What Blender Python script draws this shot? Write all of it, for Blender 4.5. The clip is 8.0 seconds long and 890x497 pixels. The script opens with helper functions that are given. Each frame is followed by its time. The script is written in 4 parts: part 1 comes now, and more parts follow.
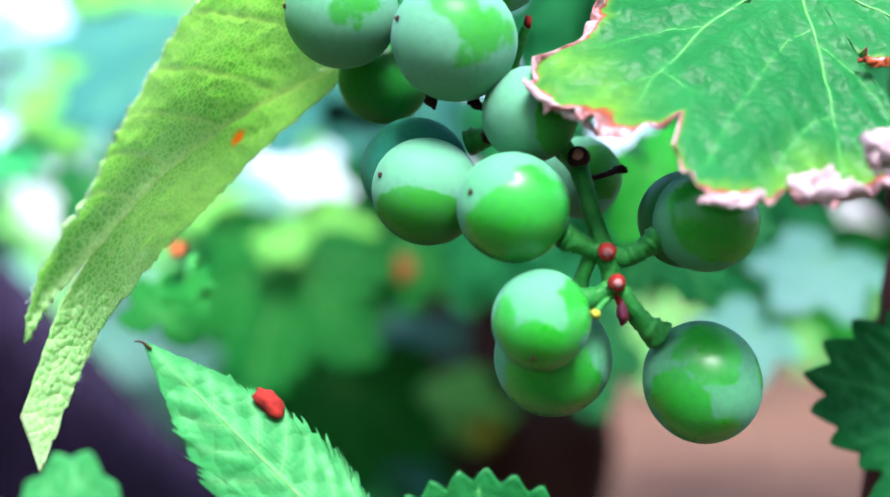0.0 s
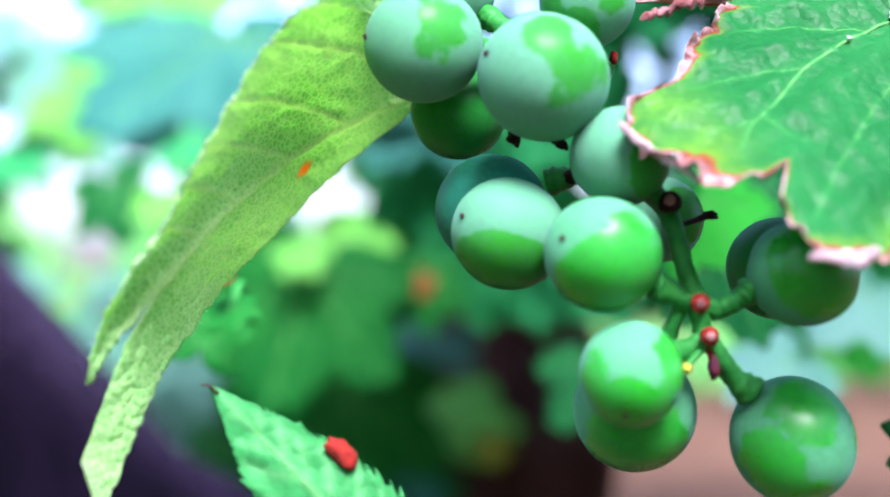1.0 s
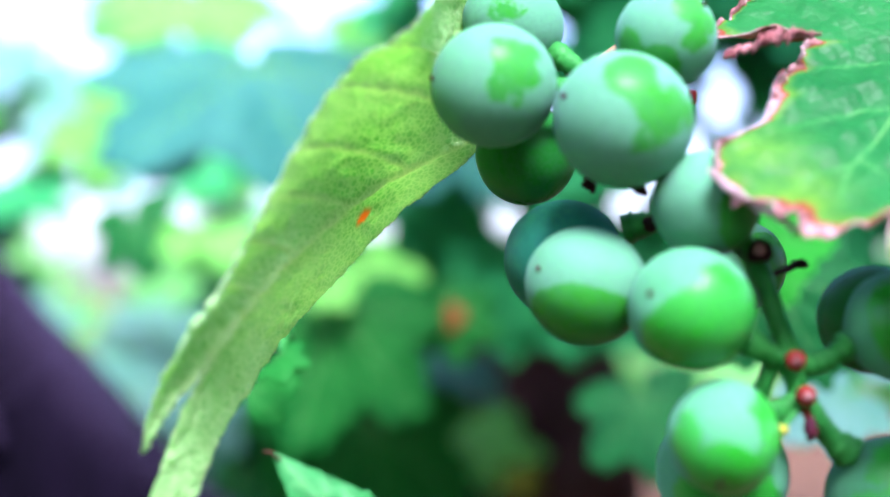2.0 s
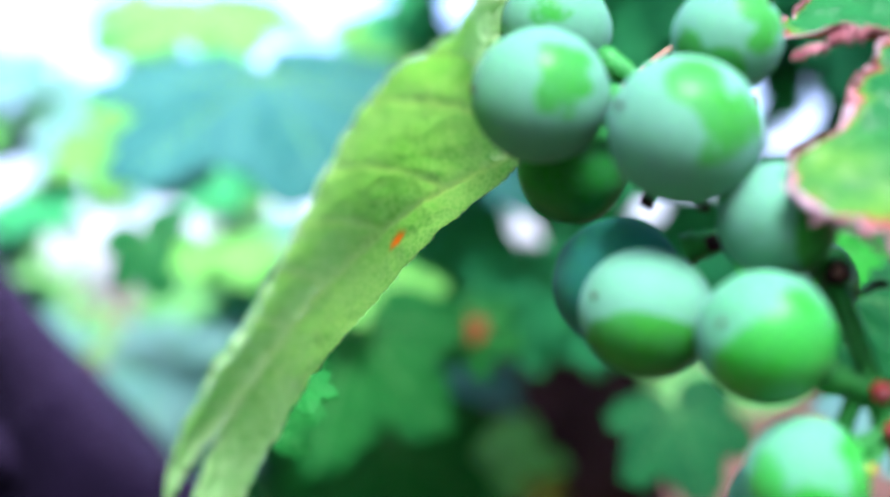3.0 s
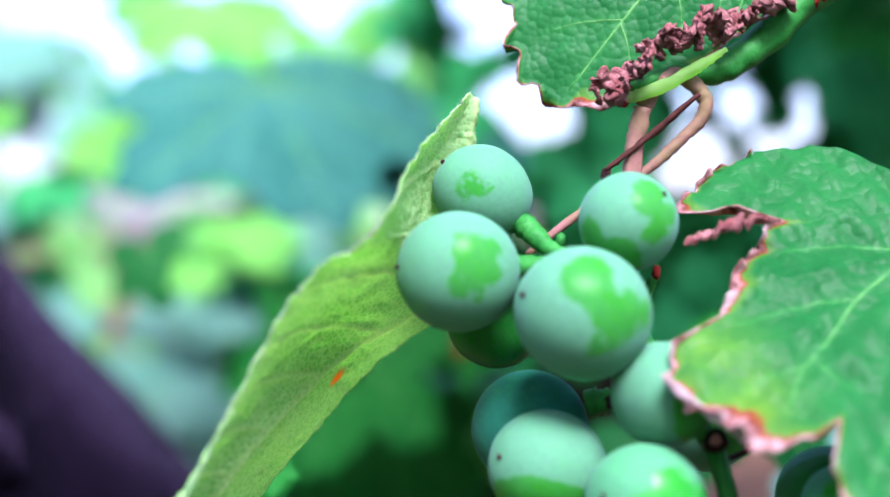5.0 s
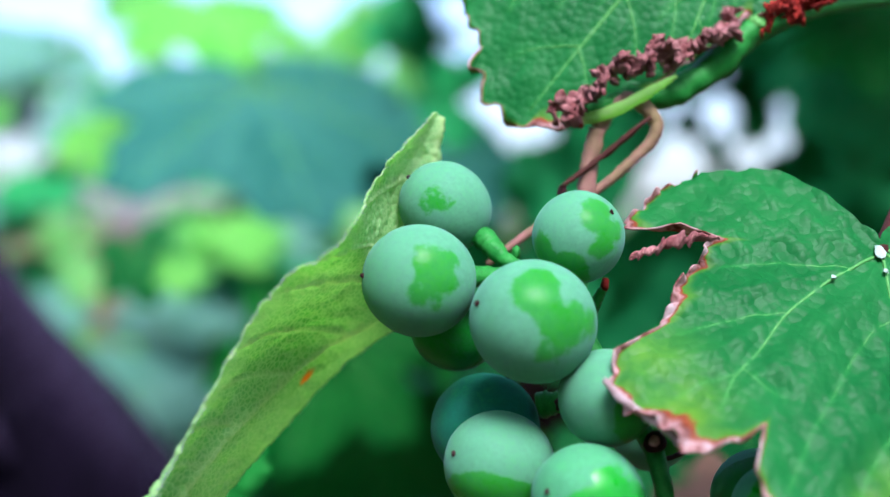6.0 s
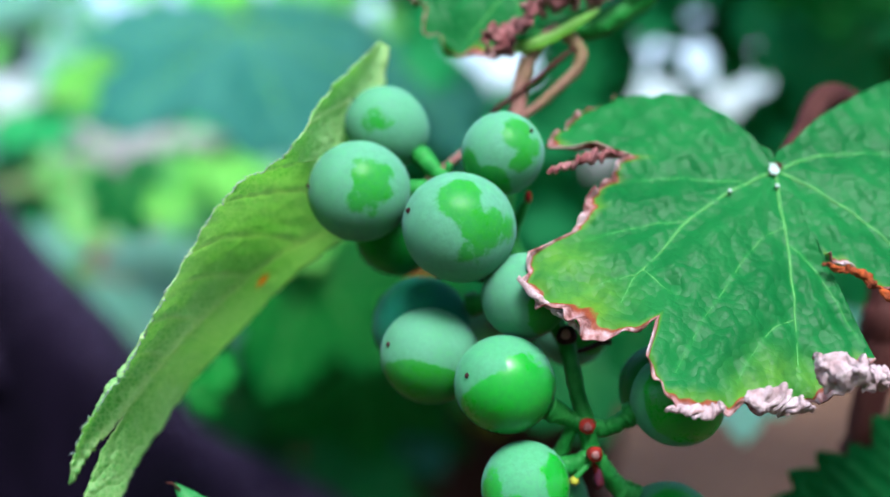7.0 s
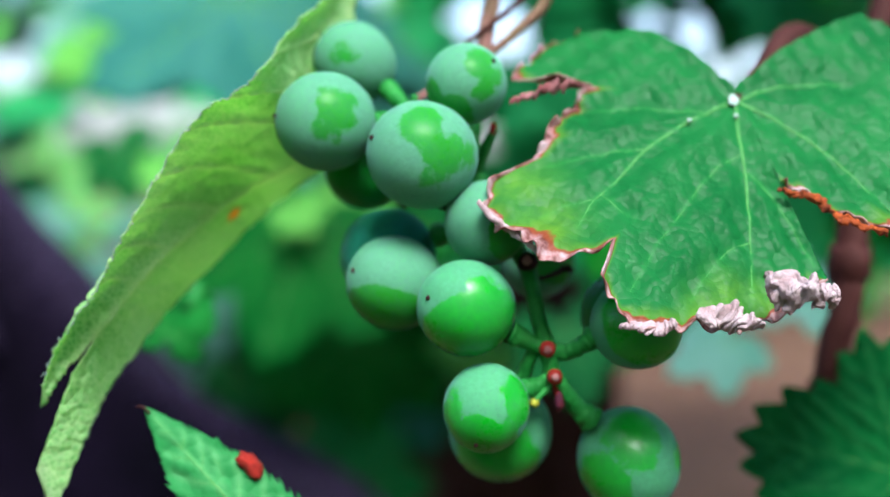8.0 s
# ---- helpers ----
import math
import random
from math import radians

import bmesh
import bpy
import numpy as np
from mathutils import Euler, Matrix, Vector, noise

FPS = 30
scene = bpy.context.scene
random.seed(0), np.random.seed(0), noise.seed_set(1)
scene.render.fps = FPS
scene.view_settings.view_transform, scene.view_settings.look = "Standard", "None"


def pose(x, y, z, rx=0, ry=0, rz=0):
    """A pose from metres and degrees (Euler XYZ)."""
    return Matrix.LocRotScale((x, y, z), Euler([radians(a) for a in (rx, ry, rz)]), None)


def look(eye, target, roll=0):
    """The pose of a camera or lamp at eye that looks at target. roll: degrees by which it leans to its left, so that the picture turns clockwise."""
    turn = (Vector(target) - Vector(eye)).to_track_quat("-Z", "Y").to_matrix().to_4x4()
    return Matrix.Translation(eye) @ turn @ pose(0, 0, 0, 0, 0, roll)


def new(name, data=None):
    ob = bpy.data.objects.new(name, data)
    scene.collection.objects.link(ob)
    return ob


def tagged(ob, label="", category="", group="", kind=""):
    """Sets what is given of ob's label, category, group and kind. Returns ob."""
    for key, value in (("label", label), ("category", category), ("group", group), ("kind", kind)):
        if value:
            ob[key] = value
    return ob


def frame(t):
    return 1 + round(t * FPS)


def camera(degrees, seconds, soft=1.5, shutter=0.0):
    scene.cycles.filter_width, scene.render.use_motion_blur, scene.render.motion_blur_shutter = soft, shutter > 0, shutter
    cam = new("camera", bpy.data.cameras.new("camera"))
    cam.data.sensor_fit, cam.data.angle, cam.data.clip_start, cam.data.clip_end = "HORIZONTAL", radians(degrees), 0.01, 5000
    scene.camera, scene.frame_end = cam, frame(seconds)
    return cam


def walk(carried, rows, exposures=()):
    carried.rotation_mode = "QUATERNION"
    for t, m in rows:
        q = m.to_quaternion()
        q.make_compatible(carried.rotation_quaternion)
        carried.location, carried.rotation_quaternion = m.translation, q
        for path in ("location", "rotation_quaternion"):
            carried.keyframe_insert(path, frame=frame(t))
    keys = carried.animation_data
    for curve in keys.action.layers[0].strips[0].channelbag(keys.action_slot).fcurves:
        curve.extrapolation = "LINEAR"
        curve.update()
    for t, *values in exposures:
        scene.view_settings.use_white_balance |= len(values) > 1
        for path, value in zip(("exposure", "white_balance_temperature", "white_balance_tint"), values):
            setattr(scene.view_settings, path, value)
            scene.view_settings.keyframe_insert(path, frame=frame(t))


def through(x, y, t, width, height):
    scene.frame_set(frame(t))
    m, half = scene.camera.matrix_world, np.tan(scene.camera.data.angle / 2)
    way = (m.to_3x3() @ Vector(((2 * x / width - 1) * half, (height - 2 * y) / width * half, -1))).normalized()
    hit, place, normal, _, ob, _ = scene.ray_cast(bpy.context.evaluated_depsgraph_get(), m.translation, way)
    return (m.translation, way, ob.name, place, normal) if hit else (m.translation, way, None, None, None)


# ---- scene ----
cam = camera(39.0, 8.0)
PATH = [
    (0, (0.01267, 0.01764, 1.00928), (-0.00526, 1.01746, 1.01565), -1.28),
    (0.5, (0.00340, 0.02296, 1.01401), (-0.00744, 1.02282, 1.02618), -1.03),
    (1, (-0.00089, 0.02600, 1.01544), (-0.01139, 1.02590, 1.02500), 0.08),
    (1.5, (-0.00493, 0.03039, 1.01862), (-0.02276, 1.03005, 1.03789), -0.28),
    (1.7, (-0.00705, 0.03296, 1.01964), (-0.02640, 1.03240, 1.04672), -0.55),
    (2.8, (-0.01421, 0.04924, 1.02159), (-0.02865, 1.04894, 1.04144), -0.02),
    (3, (-0.01459, 0.05199, 1.02361), (-0.04055, 1.05121, 1.05311), -1.54),
    (3.5, (-0.01189, 0.05189, 1.03404), (-0.03281, 1.05135, 1.05940), 0.05),
    (4, (-0.00740, 0.04253, 1.04514), (-0.03067, 1.04189, 1.07240), -0.76),
    (4.5, (-0.00229, 0.03454, 1.05098), (-0.04478, 1.03358, 1.06175), 0.74),
    (4.7, (-0.00098, 0.03354, 1.05229), (-0.04529, 1.03255, 1.04992), -0.41),
    (5.8, (0.00308, 0.02417, 1.05493), (-0.03936, 1.02305, 1.03413), -0.10),
    (6, (0.00500, 0.01936, 1.05550), (-0.03179, 1.01857, 1.04052), 0.57),
    (6.5, (0.01016, 0.00384, 1.05452), (-0.03972, 1.00225, 1.02807), 0.61),
    (7, (0.01675, -0.00325, 1.05014), (-0.01969, 0.99451, 0.99420), 0.99),
    (7.5, (0.02230, -0.00280, 1.04286), (-0.01490, 0.99401, 0.97221), 0.82),
    (8, (0.02481, -0.00772, 1.03978), (-0.01817, 0.98931, 0.97591), 0.94),
]
EXPOSURES = [(0, 2.62, 5750, 25), (1.5, 2.64, 5600, 31), (3.5, 2.5, 5500, 37), (4.5, 2.46, 5600, 37), (6, 1.8, 5600, 20), (8, 1.84, 5800, 12)]
walk(cam, [(t, look(eye, target, roll)) for t, eye, target, roll in PATH], EXPOSURES)
cam.data.dof.use_dof = True
cam.data.dof.focus_distance = 0.197
cam.data.dof.aperture_fstop = 7.4

# ---- world, sun, exposure ----
SUN_WAY = Vector((0.14, -0.56, 0.82)).normalized()
world = bpy.data.worlds.new("world")
scene.world = world
world.use_nodes = True
wn = world.node_tree.nodes
sky = wn.new("ShaderNodeTexSky")
sky.sky_type = "NISHITA"
sky.sun_disc = False
sky.sun_elevation = math.asin(SUN_WAY.z)
sky.sun_rotation = math.atan2(SUN_WAY.x, SUN_WAY.y)
sky.air_density, sky.dust_density, sky.ozone_density = 1.0, 3.0, 1.0
wn["Background"].inputs["Strength"].default_value = 0.115
world.node_tree.links.new(sky.outputs[0], wn["Background"].inputs["Color"])
sun = new("sun", bpy.data.lights.new("sun", "SUN"))
sun.data.energy, sun.data.angle, sun.data.color = 2.45, radians(22), (1.0, 0.96, 0.9)
sun.matrix_world = look(SUN_WAY * 5 + Vector((0, 0, 1)), (0, 0, 1))

GROUND = 0.55      # height of the soil below the bunch


# ---- materials ----
def material(name):
    m = bpy.data.materials.new(name)
    m.use_nodes = True
    nt = m.node_tree
    return m, nt, nt.nodes, nt.nodes["Principled BSDF"]


def wire(nt, a, b):
    nt.links.new(a, b)


def noise_node(nt, scale, detail=4, coord=None, rough=0.55):
    n = nt.nodes.new("ShaderNodeTexNoise")
    n.inputs["Scale"].default_value, n.inputs["Detail"].default_value, n.inputs["Roughness"].default_value = scale, detail, rough
    if coord is None:
        tc = nt.nodes.new("ShaderNodeTexCoord")
        coord = tc.outputs["Object"]
    wire(nt, coord, n.inputs["Vector"])
    return n


def math_node(nt, op, a, b=None, clamp=False):
    n = nt.nodes.new("ShaderNodeMath")
    n.operation, n.use_clamp = op, clamp
    for i, v in enumerate((a, b)):
        if v is None:
            continue
        if isinstance(v, (int, float)):
            n.inputs[i].default_value = v
        else:
            wire(nt, v, n.inputs[i])
    return n.outputs[0]


def span(nt, v, a, b, c=0.0, d=1.0, smooth=True):
    n = nt.nodes.new("ShaderNodeMapRange")
    n.interpolation_type = "SMOOTHSTEP" if smooth else "LINEAR"
    wire(nt, v, n.inputs["Value"])
    for k, x in zip(("From Min", "From Max", "To Min", "To Max"), (a, b, c, d)):
        n.inputs[k].default_value = x
    return n.outputs["Result"]


def blend(nt, fac, a, b, kind="MIX"):
    n = nt.nodes.new("ShaderNodeMix")
    n.data_type, n.blend_type = "RGBA", kind
    for sock, v in ((n.inputs[0], fac), (n.inputs[6], a), (n.inputs[7], b)):
        if isinstance(v, (int, float)):
            sock.default_value = v
        elif isinstance(v, tuple):
            sock.default_value = (*v, 1)
        else:
            wire(nt, v, sock)
    return n.outputs[2]


def ramp(nt, v, *stops):
    n = nt.nodes.new("ShaderNodeValToRGB")
    while len(n.color_ramp.elements) < len(stops):
        n.color_ramp.elements.new(0.5)
    for e, (p, c) in zip(n.color_ramp.elements, stops):
        e.position, e.color = p, (*c, 1)
    wire(nt, v, n.inputs["Fac"])
    return n.outputs["Color"]


def bump(nt, p, height, strength, distance):
    n = nt.nodes.new("ShaderNodeBump")
    n.inputs["Strength"].default_value, n.inputs["Distance"].default_value = strength, distance
    wire(nt, height, n.inputs["Height"])
    wire(nt, n.outputs[0], p.inputs["Normal"])


def grape_skin(name, patches, seed, bloom=(0.17, 0.47, 0.34), skin=(0.035, 0.28, 0.025), shine=0.22, ragged=0.5):
    """Green grape skin under a pale waxy bloom that is rubbed off in patches: (direction, half angle in degrees)."""
    m, nt, nodes, p = material(name)
    tc = nodes.new("ShaderNodeTexCoord")
    unit = nodes.new("ShaderNodeVectorMath")
    unit.operation = "NORMALIZE"
    wire(nt, tc.outputs["Object"], unit.inputs[0])
    shift = nodes.new("ShaderNodeVectorMath")
    shift.operation = "ADD"
    shift.inputs[1].default_value = (seed * 3.1, seed * 1.7, seed * 2.3)
    wire(nt, unit.outputs[0], shift.inputs[0])
    wob = noise_node(nt, 2.0, 7, shift.outputs[0], 0.62)
    wobble = math_node(nt, "MULTIPLY", math_node(nt, "SUBTRACT", wob.outputs["Fac"], 0.5), ragged)
    rub = None
    for d, half in patches:
        dot = nodes.new("ShaderNodeVectorMath")
        dot.operation = "DOT_PRODUCT"
        wire(nt, unit.outputs[0], dot.inputs[0])
        dot.inputs[1].default_value = Vector(d).normalized()
        edge = math_node(nt, "ADD", math_node(nt, "SUBTRACT", dot.outputs["Value"], math.cos(radians(half))), wobble)
        one = span(nt, edge, -0.020, 0.028)
        rub = one if rub is None else math_node(nt, "MAXIMUM", rub, one)
    fine = noise_node(nt, 9.0, 6, shift.outputs[0], 0.7)
    speck = noise_node(nt, 38.0, 2, shift.outputs[0])
    # wax is thicker in cloudy drifts, and thin scuffs run through it
    cloud = noise_node(nt, 1.3, 3, shift.outputs[0], 0.5)
    thin = math_node(nt, "MULTIPLY", span(nt, fine.outputs["Fac"], 0.42, 0.72, 0.0, 0.30), span(nt, cloud.outputs["Fac"], 0.42, 0.66))
    dust = math_node(nt, "MULTIPLY", span(nt, fine.outputs["Fac"], 0.60, 0.44, 0.0, 0.10), span(nt, cloud.outputs["Fac"], 0.60, 0.40))
    worn = math_node(nt, "SUBTRACT", rub, math_node(nt, "MULTIPLY", rub, dust)) if rub is not None else 0.0
    rubbed = math_node(nt, "ADD", math_node(nt, "MULTIPLY", worn, 0.90) if rub is not None else 0.0, thin, True)
    deep = blend(nt, span(nt, fine.outputs["Fac"], 0.3, 0.7), skin, tuple(c * f for c, f in zip(skin, (2.0, 1.22, 1.2))))
    deep = blend(nt, span(nt, speck.outputs["Fac"], 0.66, 0.72, 0, 0.45), deep, (0.07, 0.29, 0.03))
    wax = blend(nt, span(nt, fine.outputs["Fac"], 0.25, 0.8), tuple(c * 0.88 for c in bloom), tuple(min(1, c * 1.14) for c in bloom))
    wire(nt, blend(nt, rubbed, wax, deep), p.inputs["Base Color"])
    wire(nt, span(nt, rubbed, 0, 1, 0.65, 0.27, False), p.inputs["Roughness"])
    wire(nt, span(nt, rubbed, 0, 1, 0.06, shine, False), p.inputs["Specular IOR Level"])
    wire(nt, span(nt, rubbed, 0, 1, 0.09, 0.0, False), p.inputs["Sheen Weight"])
    p.inputs["Sheen Roughness"].default_value = 0.45
    p.inputs["Sheen Tint"].default_value = (0.45, 0.75, 0.90, 1)
    p.inputs["Subsurface Weight"].default_value = 0.30
    p.inputs["Subsurface Radius"].default_value = (0.3, 1.0, 0.2)
    p.inputs["Subsurface Scale"].default_value = 0.004
    bump(nt, p, fine.outputs["Fac"], 0.06, 0.0006)
    return m


def leaf_skin(name, green=(0.005, 0.100, 0.020), light=(0.013, 0.150, 0.031), rib=(0.025, 0.20, 0.04), glow=0.35, gloss=0.42,
              yellow=(0.11, 0.24, 0.012), scale=1.0, burnt=True, sheen=0.05, net=0.06, relief=0.40, through=(1.0, 1.0, 0.55), cells=520.0, line=0.09):
    """A grape leaf: blotchy green, paler veins, and a margin that turns yellow, red-brown and papery where it has dried."""
    m, nt, nodes, p = material(name)
    vein = nodes.new("ShaderNodeAttribute")
    vein.attribute_name = "vein"
    dry = nodes.new("ShaderNodeAttribute")
    dry.attribute_name = "dry"
    fade = nodes.new("ShaderNodeAttribute")
    fade.attribute_name = "faded"
    big = noise_node(nt, 55.0 * scale, 4)
    small = noise_node(nt, 420.0 * scale, 4)
    cell = nodes.new("ShaderNodeTexVoronoi")
    cell.feature = "DISTANCE_TO_EDGE"
    cell.inputs["Scale"].default_value = cells * scale
    tc = nodes.new("ShaderNodeTexCoord")
    bend = noise_node(nt, 260.0 * scale, 3, tc.outputs["Object"])
    away = nodes.new("ShaderNodeVectorMath")
    away.operation = "MULTIPLY_ADD"
    away.inputs[1].default_value = (0.0005 / scale,) * 3
    wire(nt, bend.outputs["Color"], away.inputs[0])
    wire(nt, tc.outputs["Object"], away.inputs[2])
    wire(nt, away.outputs[0], cell.inputs["Vector"])
    tiny = nodes.new("ShaderNodeTexVoronoi")
    tiny.feature = "DISTANCE_TO_EDGE"
    tiny.inputs["Scale"].default_value = 2.6 * cells * scale
    wire(nt, away.outputs[0], tiny.inputs["Vector"])
    col = blend(nt, span(nt, big.outputs["Fac"], 0.3, 0.7), green, light)
    col = blend(nt, span(nt, small.outputs["Fac"], 0.4, 0.8, 0, 0.45), col, light)
    col = blend(nt, span(nt, cell.outputs["Distance"], 0.0, line, net, 0.0), col, rib)
    col = blend(nt, span(nt, tiny.outputs["Distance"], 0.0, 0.16, 0.5 * net, 0.0), col, rib)
    col = blend(nt, math_node(nt, "MULTIPLY", vein.outputs["Fac"], 0.62), col, rib)
    fleck = noise_node(nt, 900.0 * scale, 2)
    col = blend(nt, span(nt, fleck.outputs["Fac"], 0.70, 0.78, 0, 0.3), col, (0.10, 0.30, 0.12))
    col = blend(nt, math_node(nt, "MULTIPLY", fade.outputs["Fac"], span(nt, small.outputs["Fac"], 0.25, 0.7, 0.26, 0.64)), col, tuple(min(1, c * f) for c, f in zip(yellow, (1.15, 1.3, 2.0))))
    rusty_spot = nodes.new("ShaderNodeAttribute")
    rusty_spot.attribute_name = "rust"
    col = blend(nt, rusty_spot.outputs["Fac"], col, (0.86, 0.33, 0.015))
    if burnt:
        rag = math_node(nt, "ADD", dry.outputs["Fac"], math_node(nt, "MULTIPLY", math_node(nt, "SUBTRACT", small.outputs["Fac"], 0.5), 0.22))
        col = blend(nt, span(nt, math_node(nt, "ADD", rag, math_node(nt, "MULTIPLY", math_node(nt, "SUBTRACT", big.outputs["Fac"], 0.5), 0.5)), 0.20, 0.74, 0, 0.55), col, yellow)
        rim = ramp(nt, small.outputs["Fac"], (0.36, (0.09, 0.02, 0.012)), (0.50, (0.34, 0.17, 0.16)), (0.66, (0.48, 0.37, 0.38)))
        col = blend(nt, span(nt, rag, 0.66, 0.72), col, (0.22, 0.05, 0.02))
        col = blend(nt, span(nt, rag, 0.74, 0.82), col, rim)
    wire(nt, col, p.inputs["Base Color"])
    p.inputs["Roughness"].default_value = gloss
    p.inputs["Specular IOR Level"].default_value = sheen
    dome = nodes.new("ShaderNodeTexVoronoi")
    dome.feature = "SMOOTH_F1"
    dome.inputs["Smoothness"].default_value = 0.18
    dome.inputs["Scale"].default_value = cells * scale
    wire(nt, away.outputs[0], dome.inputs["Vector"])
    swell = math_node(nt, "MULTIPLY", math_node(nt, "POWER", dome.outputs["Distance"], 2.0), -1.0)
    rough = math_node(nt, "ADD", math_node(nt, "MULTIPLY", small.outputs["Fac"], 0.12), math_node(nt, "ADD", math_node(nt, "MULTIPLY", swell, 1.3), span(nt, tiny.outputs["Distance"], 0.0, 0.4, 0.0, 0.06)))
    bump(nt, p, rough, relief, 0.0006 / scale)
    tr = nodes.new("ShaderNodeBsdfTranslucent")
    wire(nt, blend(nt, 1.0, col, through, "MULTIPLY"), tr.inputs["Color"])
    mix = nodes.new("ShaderNodeMixShader")
    mix.inputs[0].default_value = glow
    wire(nt, p.outputs[0], mix.inputs[1])
    wire(nt, tr.outputs[0], mix.inputs[2])
    wire(nt, mix.outputs[0], nodes["Material Output"].inputs["Surface"])
    return m


def mottled(name, a, b, scale, rough=0.7, relief=0.4, depth=0.0005, stretch=None, shine=0.12):
    """A surface of two tones with grain at two scales."""
    m, nt, nodes, p = material(name)
    tc = nodes.new("ShaderNodeTexCoord")
    coord = tc.outputs["Object"]
    if stretch:
        mp = nodes.new("ShaderNodeMapping")
        mp.inputs["Scale"].default_value = stretch
        wire(nt, coord, mp.inputs["Vector"])
        coord = mp.outputs[0]
    big, small = noise_node(nt, scale, 5, coord), noise_node(nt, scale * 7, 5, coord, 0.65)
    col = blend(nt, span(nt, big.outputs["Fac"], 0.3, 0.7), a, b)
    col = blend(nt, span(nt, small.outputs["Fac"], 0.45, 0.75, 0, 0.5), col, tuple(c * 0.45 for c in a))
    wire(nt, col, p.inputs["Base Color"])
    p.inputs["Roughness"].default_value = rough
    p.inputs["Specular IOR Level"].default_value = shine
    bump(nt, p, small.outputs["Fac"], relief, depth)
    return m


LEAF = leaf_skin("leaf_green", relief=0.30, sheen=0.10, cells=760.0)
UNDER = leaf_skin("leaf_underside", (0.20, 0.57, 0.130), (0.36, 0.68, 0.30), (0.74, 0.88, 0.50), 0.66, 0.6, (0.55, 0.60, 0.46), net=0.48, relief=0.50, cells=950.0, line=0.22, through=(1.0, 1.0, 0.68))
YOUNG = leaf_skin("leaf_young", (0.018, 0.17, 0.038), (0.035, 0.23, 0.060), (0.10, 0.34, 0.12), 0.3, 0.4, relief=0.5)
# light and shade put into the leaf colour: SHADE, VIVID, LIME lighter, DEEP darker
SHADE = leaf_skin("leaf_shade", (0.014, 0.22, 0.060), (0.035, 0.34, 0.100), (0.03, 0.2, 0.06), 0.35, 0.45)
# also the serrated leaf's own dark green
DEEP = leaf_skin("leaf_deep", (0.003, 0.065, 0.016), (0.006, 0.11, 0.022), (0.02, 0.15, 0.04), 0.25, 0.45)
# the sky's reflection is put into this bluish green
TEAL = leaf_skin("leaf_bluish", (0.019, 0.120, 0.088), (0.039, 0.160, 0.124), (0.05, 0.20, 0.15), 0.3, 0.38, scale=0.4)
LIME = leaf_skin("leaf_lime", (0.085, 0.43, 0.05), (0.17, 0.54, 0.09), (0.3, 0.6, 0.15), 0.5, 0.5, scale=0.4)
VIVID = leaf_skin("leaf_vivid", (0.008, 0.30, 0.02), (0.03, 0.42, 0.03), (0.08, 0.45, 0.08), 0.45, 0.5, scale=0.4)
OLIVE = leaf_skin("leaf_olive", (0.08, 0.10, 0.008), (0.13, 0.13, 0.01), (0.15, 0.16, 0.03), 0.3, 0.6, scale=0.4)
# green tuned to carry light shining through leaves under the canopy
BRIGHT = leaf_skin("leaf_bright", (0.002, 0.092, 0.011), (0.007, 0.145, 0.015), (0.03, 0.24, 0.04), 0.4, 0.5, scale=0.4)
# pale green that holds the sky's reflection as base colour
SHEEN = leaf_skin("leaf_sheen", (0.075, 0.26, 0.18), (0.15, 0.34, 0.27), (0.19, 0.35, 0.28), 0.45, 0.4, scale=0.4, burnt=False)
RIB = mottled("vein_pale", (0.06, 0.23, 0.04), (0.11, 0.29, 0.08), 400, 0.5, 0.2, 0.0002)
RIB_PALE = leaf_skin("vein_felted", (0.38, 0.68, 0.22), (0.46, 0.73, 0.30), (0.50, 0.76, 0.36), 0.82, 0.6, burnt=False, through=(1.0, 1.0, 0.7))
RIB_TOP = mottled("vein_green", (0.05, 0.21, 0.045), (0.09, 0.27, 0.07), 400, 0.5, 0.2, 0.0002)
STEM = mottled("stem_green", (0.010, 0.130, 0.018), (0.028, 0.205, 0.034), 260, 0.45, 0.35, 0.0004)
STEM_PINK = mottled("stem_pink", (0.25, 0.115, 0.105), (0.17, 0.125, 0.06), 120, 0.5, 0.3, 0.0004)
RED = mottled("cut_red", (0.32, 0.022, 0.012), (0.17, 0.014, 0.010), 700, 0.6, 0.8, 0.0005)
DARK = mottled("withered_dark", (0.018, 0.006, 0.006), (0.04, 0.010, 0.014), 500, 0.7, 0.8, 0.0005)
PURPLE = mottled("bud_purple", (0.05, 0.010, 0.025), (0.10, 0.015, 0.02), 500, 0.45, 0.4, 0.0004)
YELLOW = mottled("bud_yellow", (0.30, 0.27, 0.015), (0.22, 0.27, 0.03), 500, 0.5, 0.4, 0.0004)
PAPER = mottled("papery_dry", (0.30, 0.20, 0.20), (0.50, 0.40, 0.41), 420, 0.9, 0.8, 0.0006)
FELT = mottled("pale_felt", (0.26, 0.38, 0.30), (0.36, 0.46, 0.40), 600, 0.9, 0.6, 0.0004)
RUST = mottled("rusty_dry", (0.17, 0.05, 0.05), (0.36, 0.17, 0.165), 420, 0.85, 0.8, 0.0005)
CANE = mottled("cane_bark", (0.034, 0.009, 0.007), (0.055, 0.018, 0.014), 90, 0.7, 0.6, 0.001, (1, 1, 0.25))
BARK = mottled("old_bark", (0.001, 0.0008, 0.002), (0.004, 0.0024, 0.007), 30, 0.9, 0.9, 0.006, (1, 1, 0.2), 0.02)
# tinted sheen stands in for sky light along the trunk's upper edge
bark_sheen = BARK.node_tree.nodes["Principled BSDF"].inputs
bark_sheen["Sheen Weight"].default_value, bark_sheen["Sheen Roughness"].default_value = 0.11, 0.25
